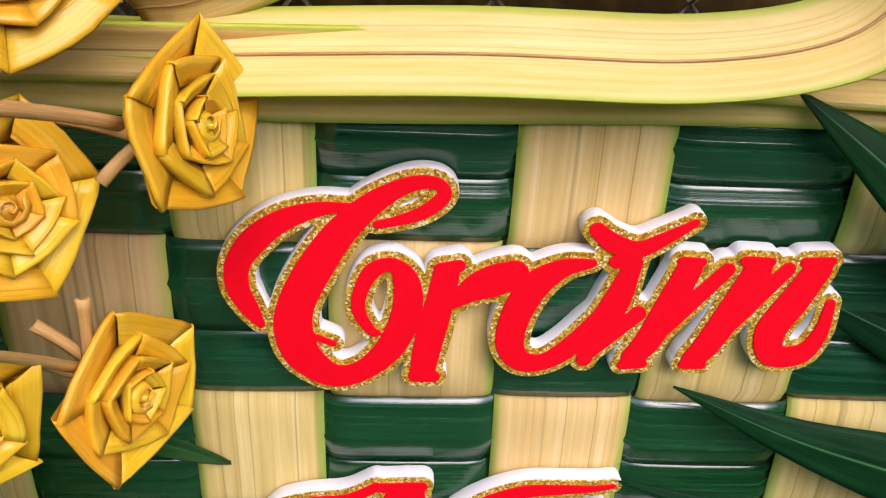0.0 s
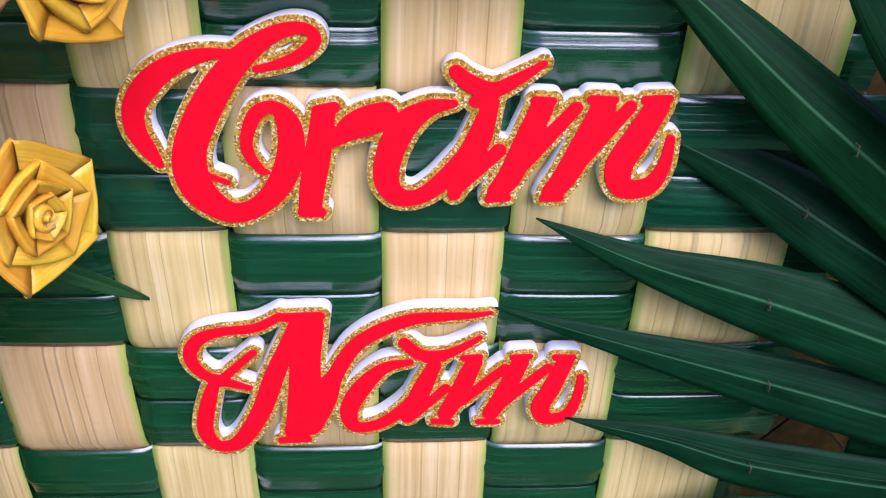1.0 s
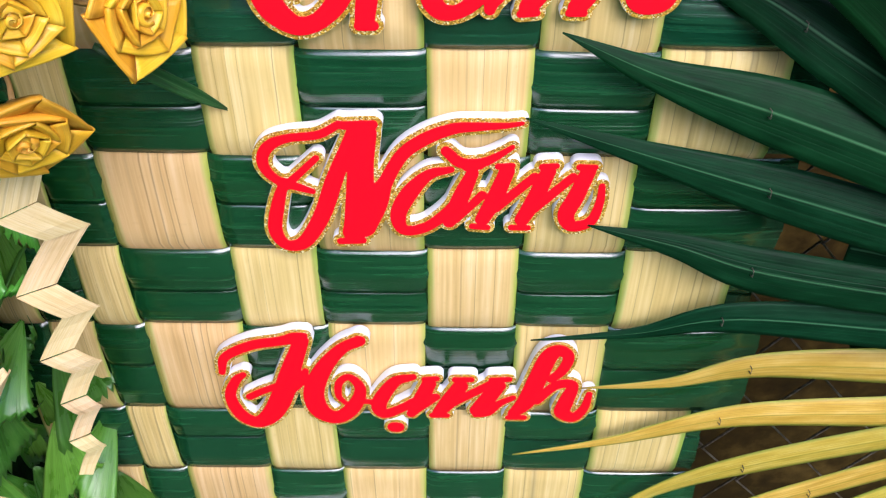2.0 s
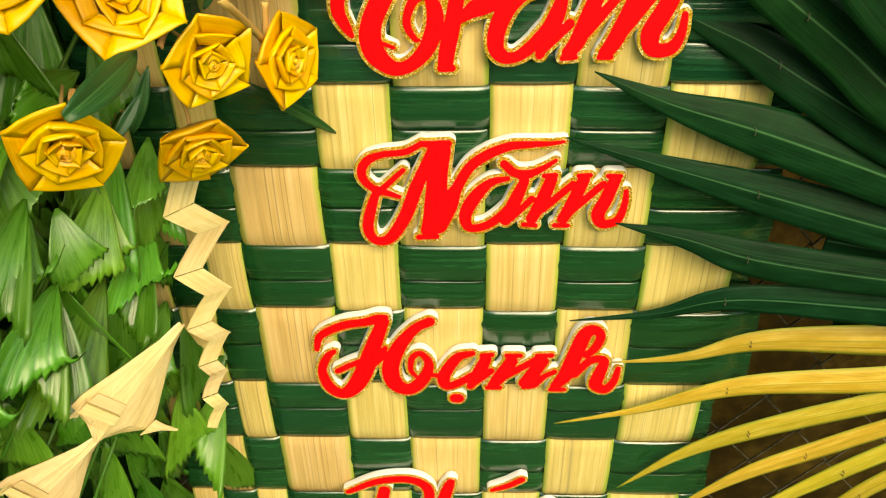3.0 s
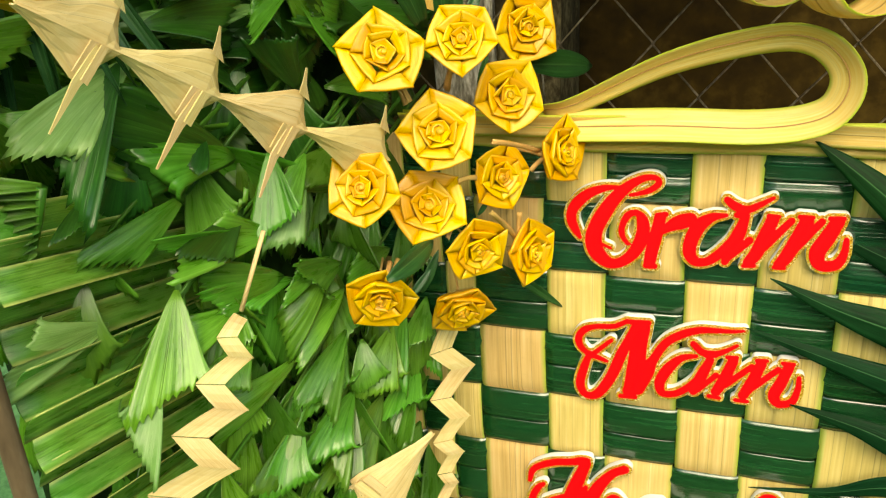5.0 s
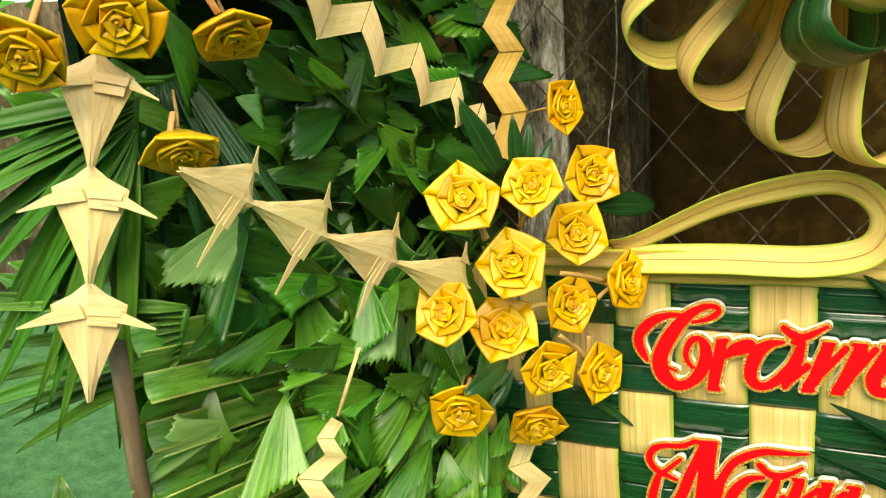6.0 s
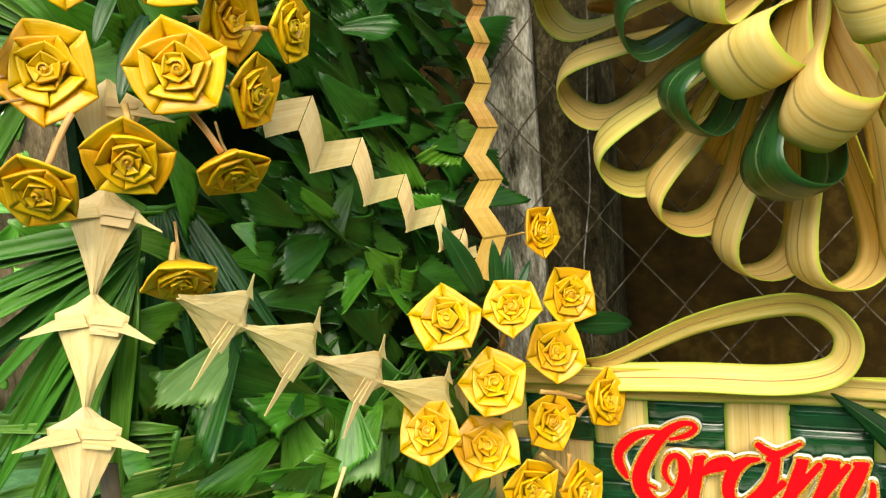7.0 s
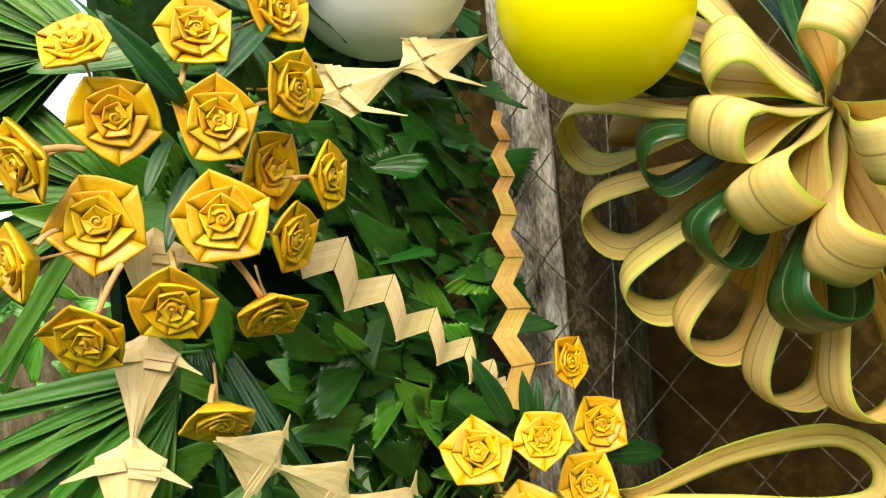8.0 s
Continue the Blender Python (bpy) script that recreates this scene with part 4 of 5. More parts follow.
# shorter, blunt blades lie under the long ones
rng = random.Random(12)
for i in range(9):
    z = 1.36 - i * 0.05
    end = V(0.335 + 0.02 * rng.random() + 0.012 * abs(i - 4), 0.428, z)
    far = V(0.62, 0.39, 1.02 + (z - 1.02) * 0.25)
    rows = [(*(end * (1 - f) + far * f), w) for f, w in ((0, 0.020), (0.04, 0.022), (0.4, 0.026), (1, 0.014))]
    blade("green", rows, BLADE)


# ---- ribbon flower of looped leaves ----
HUB = V(0.150, 0.36, 1.868)
flower = thing("ribbon_flower", "large flower of looped yellow and green leaf ribbons", "flower", at=HUB)


def leaf_loop(tip, width, fat, lean, mat, label=""):
    """A leaf bent into a round loop from the hub to its tip; lean: how much the loop opens sideways rather than forwards."""
    d = V(*tip) - HUB
    side = unit((d[2], 0, -d[0])) * lean + V(0, -1, 0)
    side = unit(side - unit(d) * np.dot(side, unit(d)))
    wide = np.cross(unit(d), side)
    pts, widths = [], []
    n = 34
    for i in range(n):
        a = math.pi * (0.004 + 0.992 * i / (n - 1))
        s = math.sin(a)
        pts.append(d * s ** 0.6 + side * fat * math.sin(2 * a) * s ** 0.7)
        widths.append(width * (0.30 + 0.70 * min(1, s * 1.35) ** 0.8))
    bm = bmesh.new()
    ribbon(bm, pts, [wide] * n, widths, 0.07, 7, 0.0009)
    part("loop", mesh_of(bm, mat), flower, label)


LOOPS = [
    ((-0.163, 0.43, 1.885), 0.056, 0.056, 1.5, RIBBON), ((-0.138, 0.42, 1.758), 0.058, 0.056, 1.5, RIBBON),
    ((-0.087, 0.41, 1.660), 0.060, 0.056, 1.5, RIBBON), ((-0.013, 0.40, 1.602), 0.064, 0.056, 1.5, RIBBON),
    ((0.076, 0.38, 1.543), 0.064, 0.056, 1.5, RIBBON), ((0.165, 0.36, 1.530), 0.060, 0.056, 1.5, RIBBON),
    ((0.270, 0.36, 1.540), 0.058, 0.056, 1.5, RIBBON),
    ((-0.046, 0.31, 1.824), 0.054, 0.046, 1.3, GREEN_LOOP), ((0.018, 0.29, 1.718), 0.054, 0.046, 1.3, GREEN_LOOP),
    ((0.120, 0.26, 1.640), 0.070, 0.046, 1.3, GREEN_LOOP),
    ((0.045, 0.27, 1.930), 0.080, 0.034, 1.1, RIBBON), ((0.040, 0.25, 1.842), 0.086, 0.036, 1.1, RIBBON),
    ((0.088, 0.23, 1.758), 0.086, 0.040, 1.1, RIBBON), ((0.160, 0.21, 1.700), 0.076, 0.040, 1.1, RIBBON),
    ((0.165, 0.17, 1.930), 0.062, 0.030, 1.1, RIBBON), ((0.200, 0.17, 1.795), 0.060, 0.030, 1.1, RIBBON),
    ((0.250, 0.20, 1.700), 0.064, 0.040, 1.1, RIBBON),
    ((-0.125, 0.44, 1.985), 0.056, 0.040, 0.9, RIBBON), ((-0.040, 0.43, 2.07), 0.056, 0.045, 0.9, RIBBON),
    ((-0.050, 0.40, 1.960), 0.052, 0.036, 0.9, GREEN_LOOP),
    ((0.08, 0.36, 2.10), 0.052, 0.04, 1.0, GREEN_LOOP), ((0.20, 0.33, 2.13), 0.056, 0.045, 0.9, RIBBON),
    ((-0.120, 0.51, 1.905), 0.056, 0.020, 0.3, TAN_LEAF), ((-0.05, 0.51, 1.77), 0.054, 0.020, 0.3, TAN_LEAF),
    ((0.02, 0.51, 1.68), 0.054, 0.020, 0.3, TAN_LEAF), ((-0.06, 0.52, 1.99), 0.054, 0.020, 0.3, TAN_LEAF),
]
for tip, width, fat, lean, mat in LOOPS:
    leaf_loop(tip, width, fat, lean, mat, "dark green leaf loop" if mat is GREEN_LOOP else "pale yellow leaf loop")


# ---- fence, post and sheet behind ----
bm = bmesh.new()
box(bm, (-0.318, 0.585, 0.0), (-0.238, 0.70, 2.5), 0.007, 18)
tagged(new("fence_post", mesh_of(bm, CONCRETE)), "weathered grey concrete fence post", "post")
bm = bmesh.new()
box(bm, (-0.236, 0.60, 0.0), (-0.150, 0.74, 2.5), 0.006, 14)
tagged(new("fence_post", mesh_of(bm, MOSSY)), "mossy brown concrete post beside the grey one", "post")
bm = bmesh.new()
box(bm, (-0.9, 0.80, 0.0), (2.4, 0.82, 2.8), 0.004, 10)
tagged(new("wall_back", mesh_of(bm, RUST)), "dark rusty brown metal sheet", "wall", kind="structure")

fence = thing("chain_link_fence", "rusty chain-link fence before the metal sheet", "fence", at=(0.4, 0.56, 1.2))
CELL, RISE = 0.056, 0.064


def wire(kind):
    bm = bmesh.new()
    pts = []
    for i in range(52):
        side = (i + kind) % 2
        pts.append((CELL / 2 * (1 if side else -1) * 1.02, 0.0025 * (1 if side else -1), -0.75 + i * RISE))
    tube(bm, pts, 0.0017, 5)
    return mesh_of(bm, WIRE)


wires = [wire(0), wire(1)]
for i in range(36):
    part("wire", wires[i % 2], fence, m=pose(-0.85 + i * CELL, 0, 0))


# ---- leaf-covered side wall ----
def fan_leaf(seed):
    """A fishtail leaflet of length 1 along +x: narrow at its base, pleated, cut slantwise and finely toothed at its wide end."""
    rng = random.Random(seed)
    nu, nv = 23, 9
    spread = rng.uniform(0.29, 0.35)
    bend = rng.uniform(-0.06, 0.28)
    cup = rng.uniform(-0.06, 0.16)
    peak = rng.choice((-1.0, -0.85, -0.5, 0.6, 0.85, 1.0))
    slant = rng.uniform(0.2, 0.40)
    tooth = [rng.uniform(0.005, 0.07) * (1 if j % 2 else -0.5) for j in range(nu)]
    side = rng.uniform(-0.12, 0.12)
    grid = []
    for i in range(nv):
        s = i / (nv - 1)
        row = []
        for j in range(nu):
            u = 2 * j / (nu - 1) - 1
            w = spread * (0.05 + s ** 0.85 * (1.08 - 0.16 * s * s))
            end = 1.0 - slant * abs(u - peak) + tooth[j]
            x = s * (1 + (end - 1) * s ** 2)
            pleat = 0.0055 * math.cos(u * math.pi * 7) * s
            row.append((x, u * w + side * s * s, pleat - bend * s * s + cup * u * u * s + 0.03 * math.sin(3 * u + seed) * s))
        grid.append(row)
    bm = bmesh.new()
    sheet(bm, grid, 0.006, 0.10)
    return mesh_of(bm, FOLIAGE)


leaf_wall = thing("leaf_wall", "side wall covered in green fishtail palm leaflets", "foliage", at=(-0.30, 0.15, 1.3))
root_at = V(-0.30, 0.15, 1.3)
# backing sheet whose near-black colour paints the shade in the gaps
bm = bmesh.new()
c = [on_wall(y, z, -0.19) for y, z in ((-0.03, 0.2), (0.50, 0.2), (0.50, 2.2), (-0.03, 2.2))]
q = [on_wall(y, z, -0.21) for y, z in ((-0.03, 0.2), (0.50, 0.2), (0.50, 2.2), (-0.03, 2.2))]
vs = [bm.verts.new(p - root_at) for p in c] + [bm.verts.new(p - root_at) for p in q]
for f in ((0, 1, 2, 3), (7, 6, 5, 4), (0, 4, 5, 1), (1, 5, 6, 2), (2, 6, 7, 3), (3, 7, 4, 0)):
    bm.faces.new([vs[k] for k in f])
part("backing", mesh_of(bm, UNDER, False), leaf_wall, "dark green backing sheet that stands in for shade between leaflets")
fans = [fan_leaf(s) for s in range(14)]
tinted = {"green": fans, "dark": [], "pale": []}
# the dark copies carry the upper wall's shade in their colour
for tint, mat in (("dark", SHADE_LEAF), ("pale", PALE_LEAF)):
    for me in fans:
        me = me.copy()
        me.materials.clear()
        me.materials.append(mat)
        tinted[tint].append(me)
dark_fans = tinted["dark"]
rng = random.Random(77)


def leaf_pose(y, z, off):
    if z < 1.46 + 0.1 * rng.uniform(-1, 1):
        d = WALL_U * rng.uniform(-0.8, 0.3) + V(0, 0, -1) + WALL_N * rng.uniform(0.05, 0.35)
    else:
        d = WALL_U * rng.uniform(0.1, 1.0) + V(0, 0, rng.uniform(-0.9, 0.2)) + WALL_N * rng.uniform(0.05, 0.4)
    face = WALL_N * 0.7 + V(0.1, -0.6, 0.3) + V(rng.uniform(-0.6, 0.6), rng.uniform(-0.6, 0.6), rng.uniform(-0.4, 0.7))
    size = rng.uniform(0.075, 0.125)
    return axes(d, face, on_wall(y, z, off) - root_at) @ Matrix.Diagonal((size, size * rng.uniform(0.8, 1.15), size, 1))


for count, off, low, high in ((90, -0.125, 0.70, 2.15), (90, -0.095, 0.75, 2.12), (70, -0.068, 0.80, 1.95)):
    for i in range(count):
        y = -0.16 + 0.62 * ((i * 0.618) % 1) + rng.uniform(-0.03, 0.03)
        z = low + (high - low) * (i + rng.random()) / count
        if y < 0.02 and z < 1.5 and i % 2:
            y += 0.2
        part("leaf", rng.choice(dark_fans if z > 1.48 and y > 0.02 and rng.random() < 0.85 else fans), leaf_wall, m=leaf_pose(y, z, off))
# more dark copies deepen the painted shade in the upper inner corner
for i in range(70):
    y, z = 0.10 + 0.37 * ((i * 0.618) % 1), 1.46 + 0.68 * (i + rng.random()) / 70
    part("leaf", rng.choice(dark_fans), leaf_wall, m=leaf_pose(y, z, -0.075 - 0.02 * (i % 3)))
bm = bmesh.new()
for i in range(170):
    tmp = rng.choice(fans).copy()
    tmp.transform(leaf_pose(rng.uniform(-0.06, 0.46), rng.uniform(0.62, 2.15), -0.15))
    bm.from_mesh(tmp)
    bpy.data.meshes.remove(tmp)
LARGE_LEAVES = []
LARGE_LEAVES.append(((-0.356, 0.145, 1.443), (-0.36, 0.023, 1.492)))
LARGE_LEAVES.append(((-0.359, 0.13, 1.264), (-0.352, 0.061, 1.254)))
LARGE_LEAVES.append(((-0.337, 0.239, 1.419), (-0.334, 0.154, 1.371)))
LARGE_LEAVES.append(((-0.331, 0.268, 1.201), (-0.33, 0.172, 1.161)))
LARGE_LEAVES.append(((-0.32, 0.326, 1.084), (-0.326, 0.192, 1.023)))
LARGE_LEAVES.append(((-0.349, 0.178, 1.356), (-0.355, 0.048, 1.401)))
LARGE_LEAVES.append(((-0.348, 0.184, 1.307), (-0.348, 0.082, 1.338)))
LARGE_LEAVES.append(((-0.33, 0.277, 1.283), (-0.33, 0.173, 1.301)))
LARGE_LEAVES.append(((-0.33, 0.275, 1.253), (-0.331, 0.169, 1.237)))
LARGE_LEAVES.append(((-0.297, 0.441, 1.15), (-0.287, 0.39, 1.078)))
LARGE_LEAVES.append(((-0.313, 0.358, 1.156), (-0.306, 0.293, 1.097)))
LARGE_LEAVES.append(((-0.306, 0.395, 1.08), (-0.303, 0.309, 1.024)))
LARGE_LEAVES.append(((-0.349, 0.18, 1.137), (-0.344, 0.102, 1.091)))
LARGE_LEAVES.append(((-0.331, 0.272, 1.12), (-0.333, 0.16, 1.09)))
LARGE_LEAVES.append(((-0.329, 0.279, 1.416), (-0.323, 0.208, 1.397)))
LARGE_LEAVES.append(((-0.331, 0.271, 1.203), (-0.33, 0.171, 1.17)))
LARGE_LEAVES.append(((-0.35, 0.177, 1.142), (-0.347, 0.09, 1.076)))
LARGE_LEAVES.append(((-0.331, 0.27, 1.114), (-0.329, 0.18, 1.066)))
LARGE_LEAVES.append(((-0.297, 0.438, 1.168), (-0.291, 0.368, 1.121)))
LARGE_LEAVES.append(((-0.292, 0.464, 0.82), (-0.296, 0.342, 0.787)))
LARGE_LEAVES.append(((-0.313, 0.358, 1.165), (-0.309, 0.276, 1.116)))
LARGE_LEAVES.append(((-0.303, 0.411, 1.094), (-0.304, 0.304, 1.041)))
LARGE_LEAVES.append(((-0.334, 0.256, 1.294), (-0.333, 0.159, 1.249)))
LARGE_LEAVES.append(((-0.297, 0.439, 0.744), (-0.278, 0.431, 0.642)))
LARGE_LEAVES.append(((-0.305, 0.402, 0.995), (-0.308, 0.285, 0.96)))
LARGE_LEAVES.append(((-0.371, 0.068, 1.57), (-0.333, 0.158, 1.569)))
LARGE_LEAVES.append(((-0.36, 0.123, 1.687), (-0.325, 0.2, 1.628)))
LARGE_LEAVES.append(((-0.344, 0.204, 1.8), (-0.31, 0.275, 1.718)))
LARGE_LEAVES.append(((-0.339, 0.232, 1.606), (-0.309, 0.276, 1.539)))
LARGE_LEAVES.append(((-0.31, 0.374, 1.717), (-0.276, 0.441, 1.721)))
LARGE_LEAVES.append(((-0.34, 0.224, 1.684), (-0.34, 0.122, 1.619)))
LARGE_LEAVES.append(((-0.376, 0.043, 1.546), (-0.377, -0.064, 1.467)))
LARGE_LEAVES.append(((-0.347, 0.189, 1.436), (-0.332, 0.161, 1.353)))
LARGE_LEAVES.append(((-0.331, 0.267, 1.855), (-0.299, 0.326, 1.768)))
LARGE_LEAVES.append(((-0.348, 0.184, 1.806), (-0.316, 0.244, 1.731)))
LARGE_LEAVES.append(((-0.306, 0.397, 1.708), (-0.275, 0.447, 1.726)))
LARGE_LEAVES.append(((-0.361, 0.118, 1.692), (-0.333, 0.156, 1.637)))
LARGE_LEAVES.append(((-0.329, 0.279, 1.939), (-0.303, 0.308, 1.882)))
LARGE_LEAVES.append(((-0.312, 0.366, 1.918), (-0.278, 0.432, 1.889)))
LARGE_LEAVES.append(((-0.349, 0.18, 1.628), (-0.348, 0.085, 1.602)))
LARGE_LEAVES.append(((-0.335, 0.252, 1.583), (-0.304, 0.301, 1.518)))
LARGE_LEAVES.append(((-0.363, 0.11, 1.896), (-0.328, 0.185, 1.874)))
LARGE_LEAVES.append(((-0.314, 0.353, 1.667), (-0.286, 0.391, 1.625)))
LARGE_LEAVES.append(((-0.342, 0.213, 1.741), (-0.306, 0.292, 1.769)))
for i, (a, c) in enumerate(LARGE_LEAVES):
    d = V(*c) - V(*a)
    L = float(np.linalg.norm(d)) * 1.05
    side = V(rng.uniform(-0.3, 0.3), rng.uniform(-0.3, 0.1), rng.uniform(-0.1, 0.5))
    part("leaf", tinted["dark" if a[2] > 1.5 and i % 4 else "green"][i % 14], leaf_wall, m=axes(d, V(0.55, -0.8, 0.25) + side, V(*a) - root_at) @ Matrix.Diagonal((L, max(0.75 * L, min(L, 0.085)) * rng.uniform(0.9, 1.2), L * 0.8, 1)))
FAN_LEAVES = [
    ((-0.36, 0.15, 1.438), (-0.364, 0.004, 1.497), 0.089, "dark"),
    ((-0.378, 0.061, 1.546), (-0.376, -0.057, 1.509), 0.054, "pale"),
    ((-0.373, 0.088, 1.425), (-0.371, -0.034, 1.398), 0.043, "green"),
    ((-0.392, -0.011, 1.348), (-0.389, -0.123, 1.367), 0.057, "pale"),
    ((-0.378, 0.059, 1.347), (-0.364, 0.004, 1.25), 0.073, "green"),
    ((-0.385, 0.024, 1.279), (-0.375, -0.052, 1.237), 0.052, "pale"),
    ((-0.341, 0.244, 1.408), (-0.335, 0.149, 1.357), 0.053, "pale"),
    ((-0.335, 0.277, 1.198), (-0.33, 0.175, 1.128), 0.055, "green"),
    ((-0.351, 0.195, 1.208), (-0.353, 0.06, 1.198), 0.042, "green"),
    ((-0.311, 0.393, 1.192), (-0.302, 0.311, 1.102), 0.056, "green"),
    ((-0.354, 0.18, 1.128), (-0.344, 0.105, 1.087), 0.066, "green"),
    ((-0.336, 0.272, 1.109), (-0.325, 0.197, 1.029), 0.069, "green"),
    ((-0.355, 0.175, 1.357), (-0.358, 0.035, 1.398), 0.030, "green"),
    ((-0.349, 0.205, 1.295), (-0.35, 0.074, 1.331), 0.041, "green"),
    ((-0.348, 0.212, 1.567), (-0.354, 0.053, 1.57), 0.033, "pale"),
    ((-0.304, 0.429, 1.159), (-0.289, 0.379, 1.084), 0.046, "green"),
    ((-0.32, 0.349, 1.067), (-0.304, 0.302, 0.956), 0.065, "green"),
    ((-0.337, 0.266, 1.294), (-0.332, 0.163, 1.305), 0.041, "green"),
    ((-0.36, 0.151, 1.39), (-0.353, 0.06, 1.367), 0.046, "dark"),
    ((-0.315, 0.376, 1.261), (-0.314, 0.252, 1.286), 0.045, "green"),
    ((-0.329, 0.303, 1.173), (-0.31, 0.273, 1.124), 0.047, "green"),
    ((-0.391, -0.006, 1.454), (-0.375, -0.05, 1.431), 0.029, "dark"),
    ((-0.365, 0.124, 1.302), (-0.355, 0.047, 1.308), 0.041, "green"),
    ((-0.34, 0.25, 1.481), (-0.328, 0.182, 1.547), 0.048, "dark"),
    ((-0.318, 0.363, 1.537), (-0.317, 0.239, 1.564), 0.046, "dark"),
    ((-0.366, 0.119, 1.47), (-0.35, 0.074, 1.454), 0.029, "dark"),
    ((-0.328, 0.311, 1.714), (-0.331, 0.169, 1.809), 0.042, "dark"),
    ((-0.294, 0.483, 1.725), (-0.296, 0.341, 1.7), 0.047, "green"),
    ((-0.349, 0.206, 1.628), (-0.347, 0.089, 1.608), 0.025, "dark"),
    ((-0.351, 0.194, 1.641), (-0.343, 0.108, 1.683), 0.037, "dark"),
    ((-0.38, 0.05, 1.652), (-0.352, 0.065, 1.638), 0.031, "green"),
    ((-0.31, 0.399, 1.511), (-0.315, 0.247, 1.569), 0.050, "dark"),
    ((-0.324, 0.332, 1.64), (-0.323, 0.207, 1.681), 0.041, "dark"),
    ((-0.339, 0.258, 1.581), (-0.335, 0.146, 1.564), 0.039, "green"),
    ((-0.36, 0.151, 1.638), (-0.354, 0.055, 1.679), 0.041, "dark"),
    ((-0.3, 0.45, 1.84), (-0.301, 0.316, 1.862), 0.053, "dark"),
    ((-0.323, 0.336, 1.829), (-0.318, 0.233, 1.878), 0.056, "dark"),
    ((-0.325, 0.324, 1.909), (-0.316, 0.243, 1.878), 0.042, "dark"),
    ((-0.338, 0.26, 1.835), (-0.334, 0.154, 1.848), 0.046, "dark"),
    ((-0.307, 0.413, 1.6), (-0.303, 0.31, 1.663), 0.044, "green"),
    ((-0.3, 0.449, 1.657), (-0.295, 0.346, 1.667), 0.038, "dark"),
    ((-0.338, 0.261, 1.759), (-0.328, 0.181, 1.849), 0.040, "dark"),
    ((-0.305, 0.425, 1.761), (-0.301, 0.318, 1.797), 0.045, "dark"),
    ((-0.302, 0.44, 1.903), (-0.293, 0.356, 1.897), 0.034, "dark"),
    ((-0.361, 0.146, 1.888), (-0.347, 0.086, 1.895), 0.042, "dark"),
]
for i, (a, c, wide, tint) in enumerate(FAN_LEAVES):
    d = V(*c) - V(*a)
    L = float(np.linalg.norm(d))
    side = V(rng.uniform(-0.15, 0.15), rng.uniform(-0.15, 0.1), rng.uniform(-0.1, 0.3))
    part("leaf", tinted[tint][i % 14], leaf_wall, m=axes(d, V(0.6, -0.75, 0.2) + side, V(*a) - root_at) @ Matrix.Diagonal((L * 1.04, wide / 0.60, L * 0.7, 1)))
me = bpy.data.meshes.new("under_leaves")
bm.to_mesh(me)
bm.free()
me.materials.append(FOLIAGE)
tagged(part("under_leaves", me, leaf_wall, "leaflets beneath the outer ones"), kind="stuff")
for i in range(26):
    y, z = rng.uniform(-0.12, 0.32), rng.uniform(0.85, 1.5)
    bm = bmesh.new()
    a = on_wall(y, z, -0.062) - root_at
    tube(bm, [a, a + WALL_U * 0.10 + V(0, 0, 0.055), a + WALL_U * 0.2 + V(0, 0, 0.10)], [0.0016, 0.0022, 0.0026], 5)
    part("leaf_stalk", mesh_of(bm, FROND), leaf_wall)


# ---- lance leaves among the roses ----
def lance_leaf(seed, wide=0.11):
    rng = random.Random(seed)
    grid = []
    bend = rng.uniform(0.05, 0.3)
    for s in np.linspace(0, 1, 10):
        w = wide * (math.sin(math.pi * min(1, 0.08 + s * 0.92)) ** 0.8 if s < 1 else 0.02) + 0.004
        grid.append([(s, u * w, abs(u) * w * 0.45 - bend * s * s) for u in (-1, -0.5, 0, 0.5, 1)])
    bm = bmesh.new()
    sheet(bm, grid, 0.006, 0.08)
    return mesh_of(bm, LANCE)


lances = [lance_leaf(s) for s in range(4)]
slim = lance_leaf(9, 0.05)


def lance(at, to, face=(0.4, -1, 0.4), k=0):
    d = V(*to) - V(*at)
    L = float(np.linalg.norm(d))
    root = thing("lance_leaf", "narrow glossy dark green leaf among the folded roses", "leaf", "lance leaves", at=at)
    part("blade", slim if k < 0 else lances[k % 4], root, m=axes(d, face, (0, 0, 0)) @ Matrix.Diagonal((L, L, L, 1)))


# ---- balloons ----
def balloon(at, radius, mat, label, tilt):
    root = thing("balloon", label, "balloon", "balloons", at=at)
    bm = bmesh.new()
    uvl = bmesh.ops.create_uvsphere(bm, u_segments=40, v_segments=28, radius=radius)
    for v in bm.verts:
        k = v.co.z / radius
        taper = 1.0 if k < 0 else 1 - 0.16 * k ** 2.2
        v.co.x, v.co.y, v.co.z = v.co.x * taper, v.co.y * taper, v.co.z * (1.06 if k < 0 else 1.28)
    skin = part("skin", mesh_of(bm, mat), root, m=pose(0, 0, 0, *tilt))
    bm = bmesh.new()
    tube(bm, [(0, 0, 1.26 * radius), (0, 0, 1.33 * radius), (0, 0, 1.37 * radius)], [0.008, 0.005, 0.012], 10)
    part("knot", mesh_of(bm, mat), skin)


balloon((-0.322, 0.25, 2.112), 0.118, WHITE_RUBBER, "white balloon hanging above the foliage", (4, 6, 0))
balloon((-0.064, 0.25, 2.000), 0.105, YELLOW_RUBBER, "bright yellow balloon hanging above the post", (-3, -8, 0))

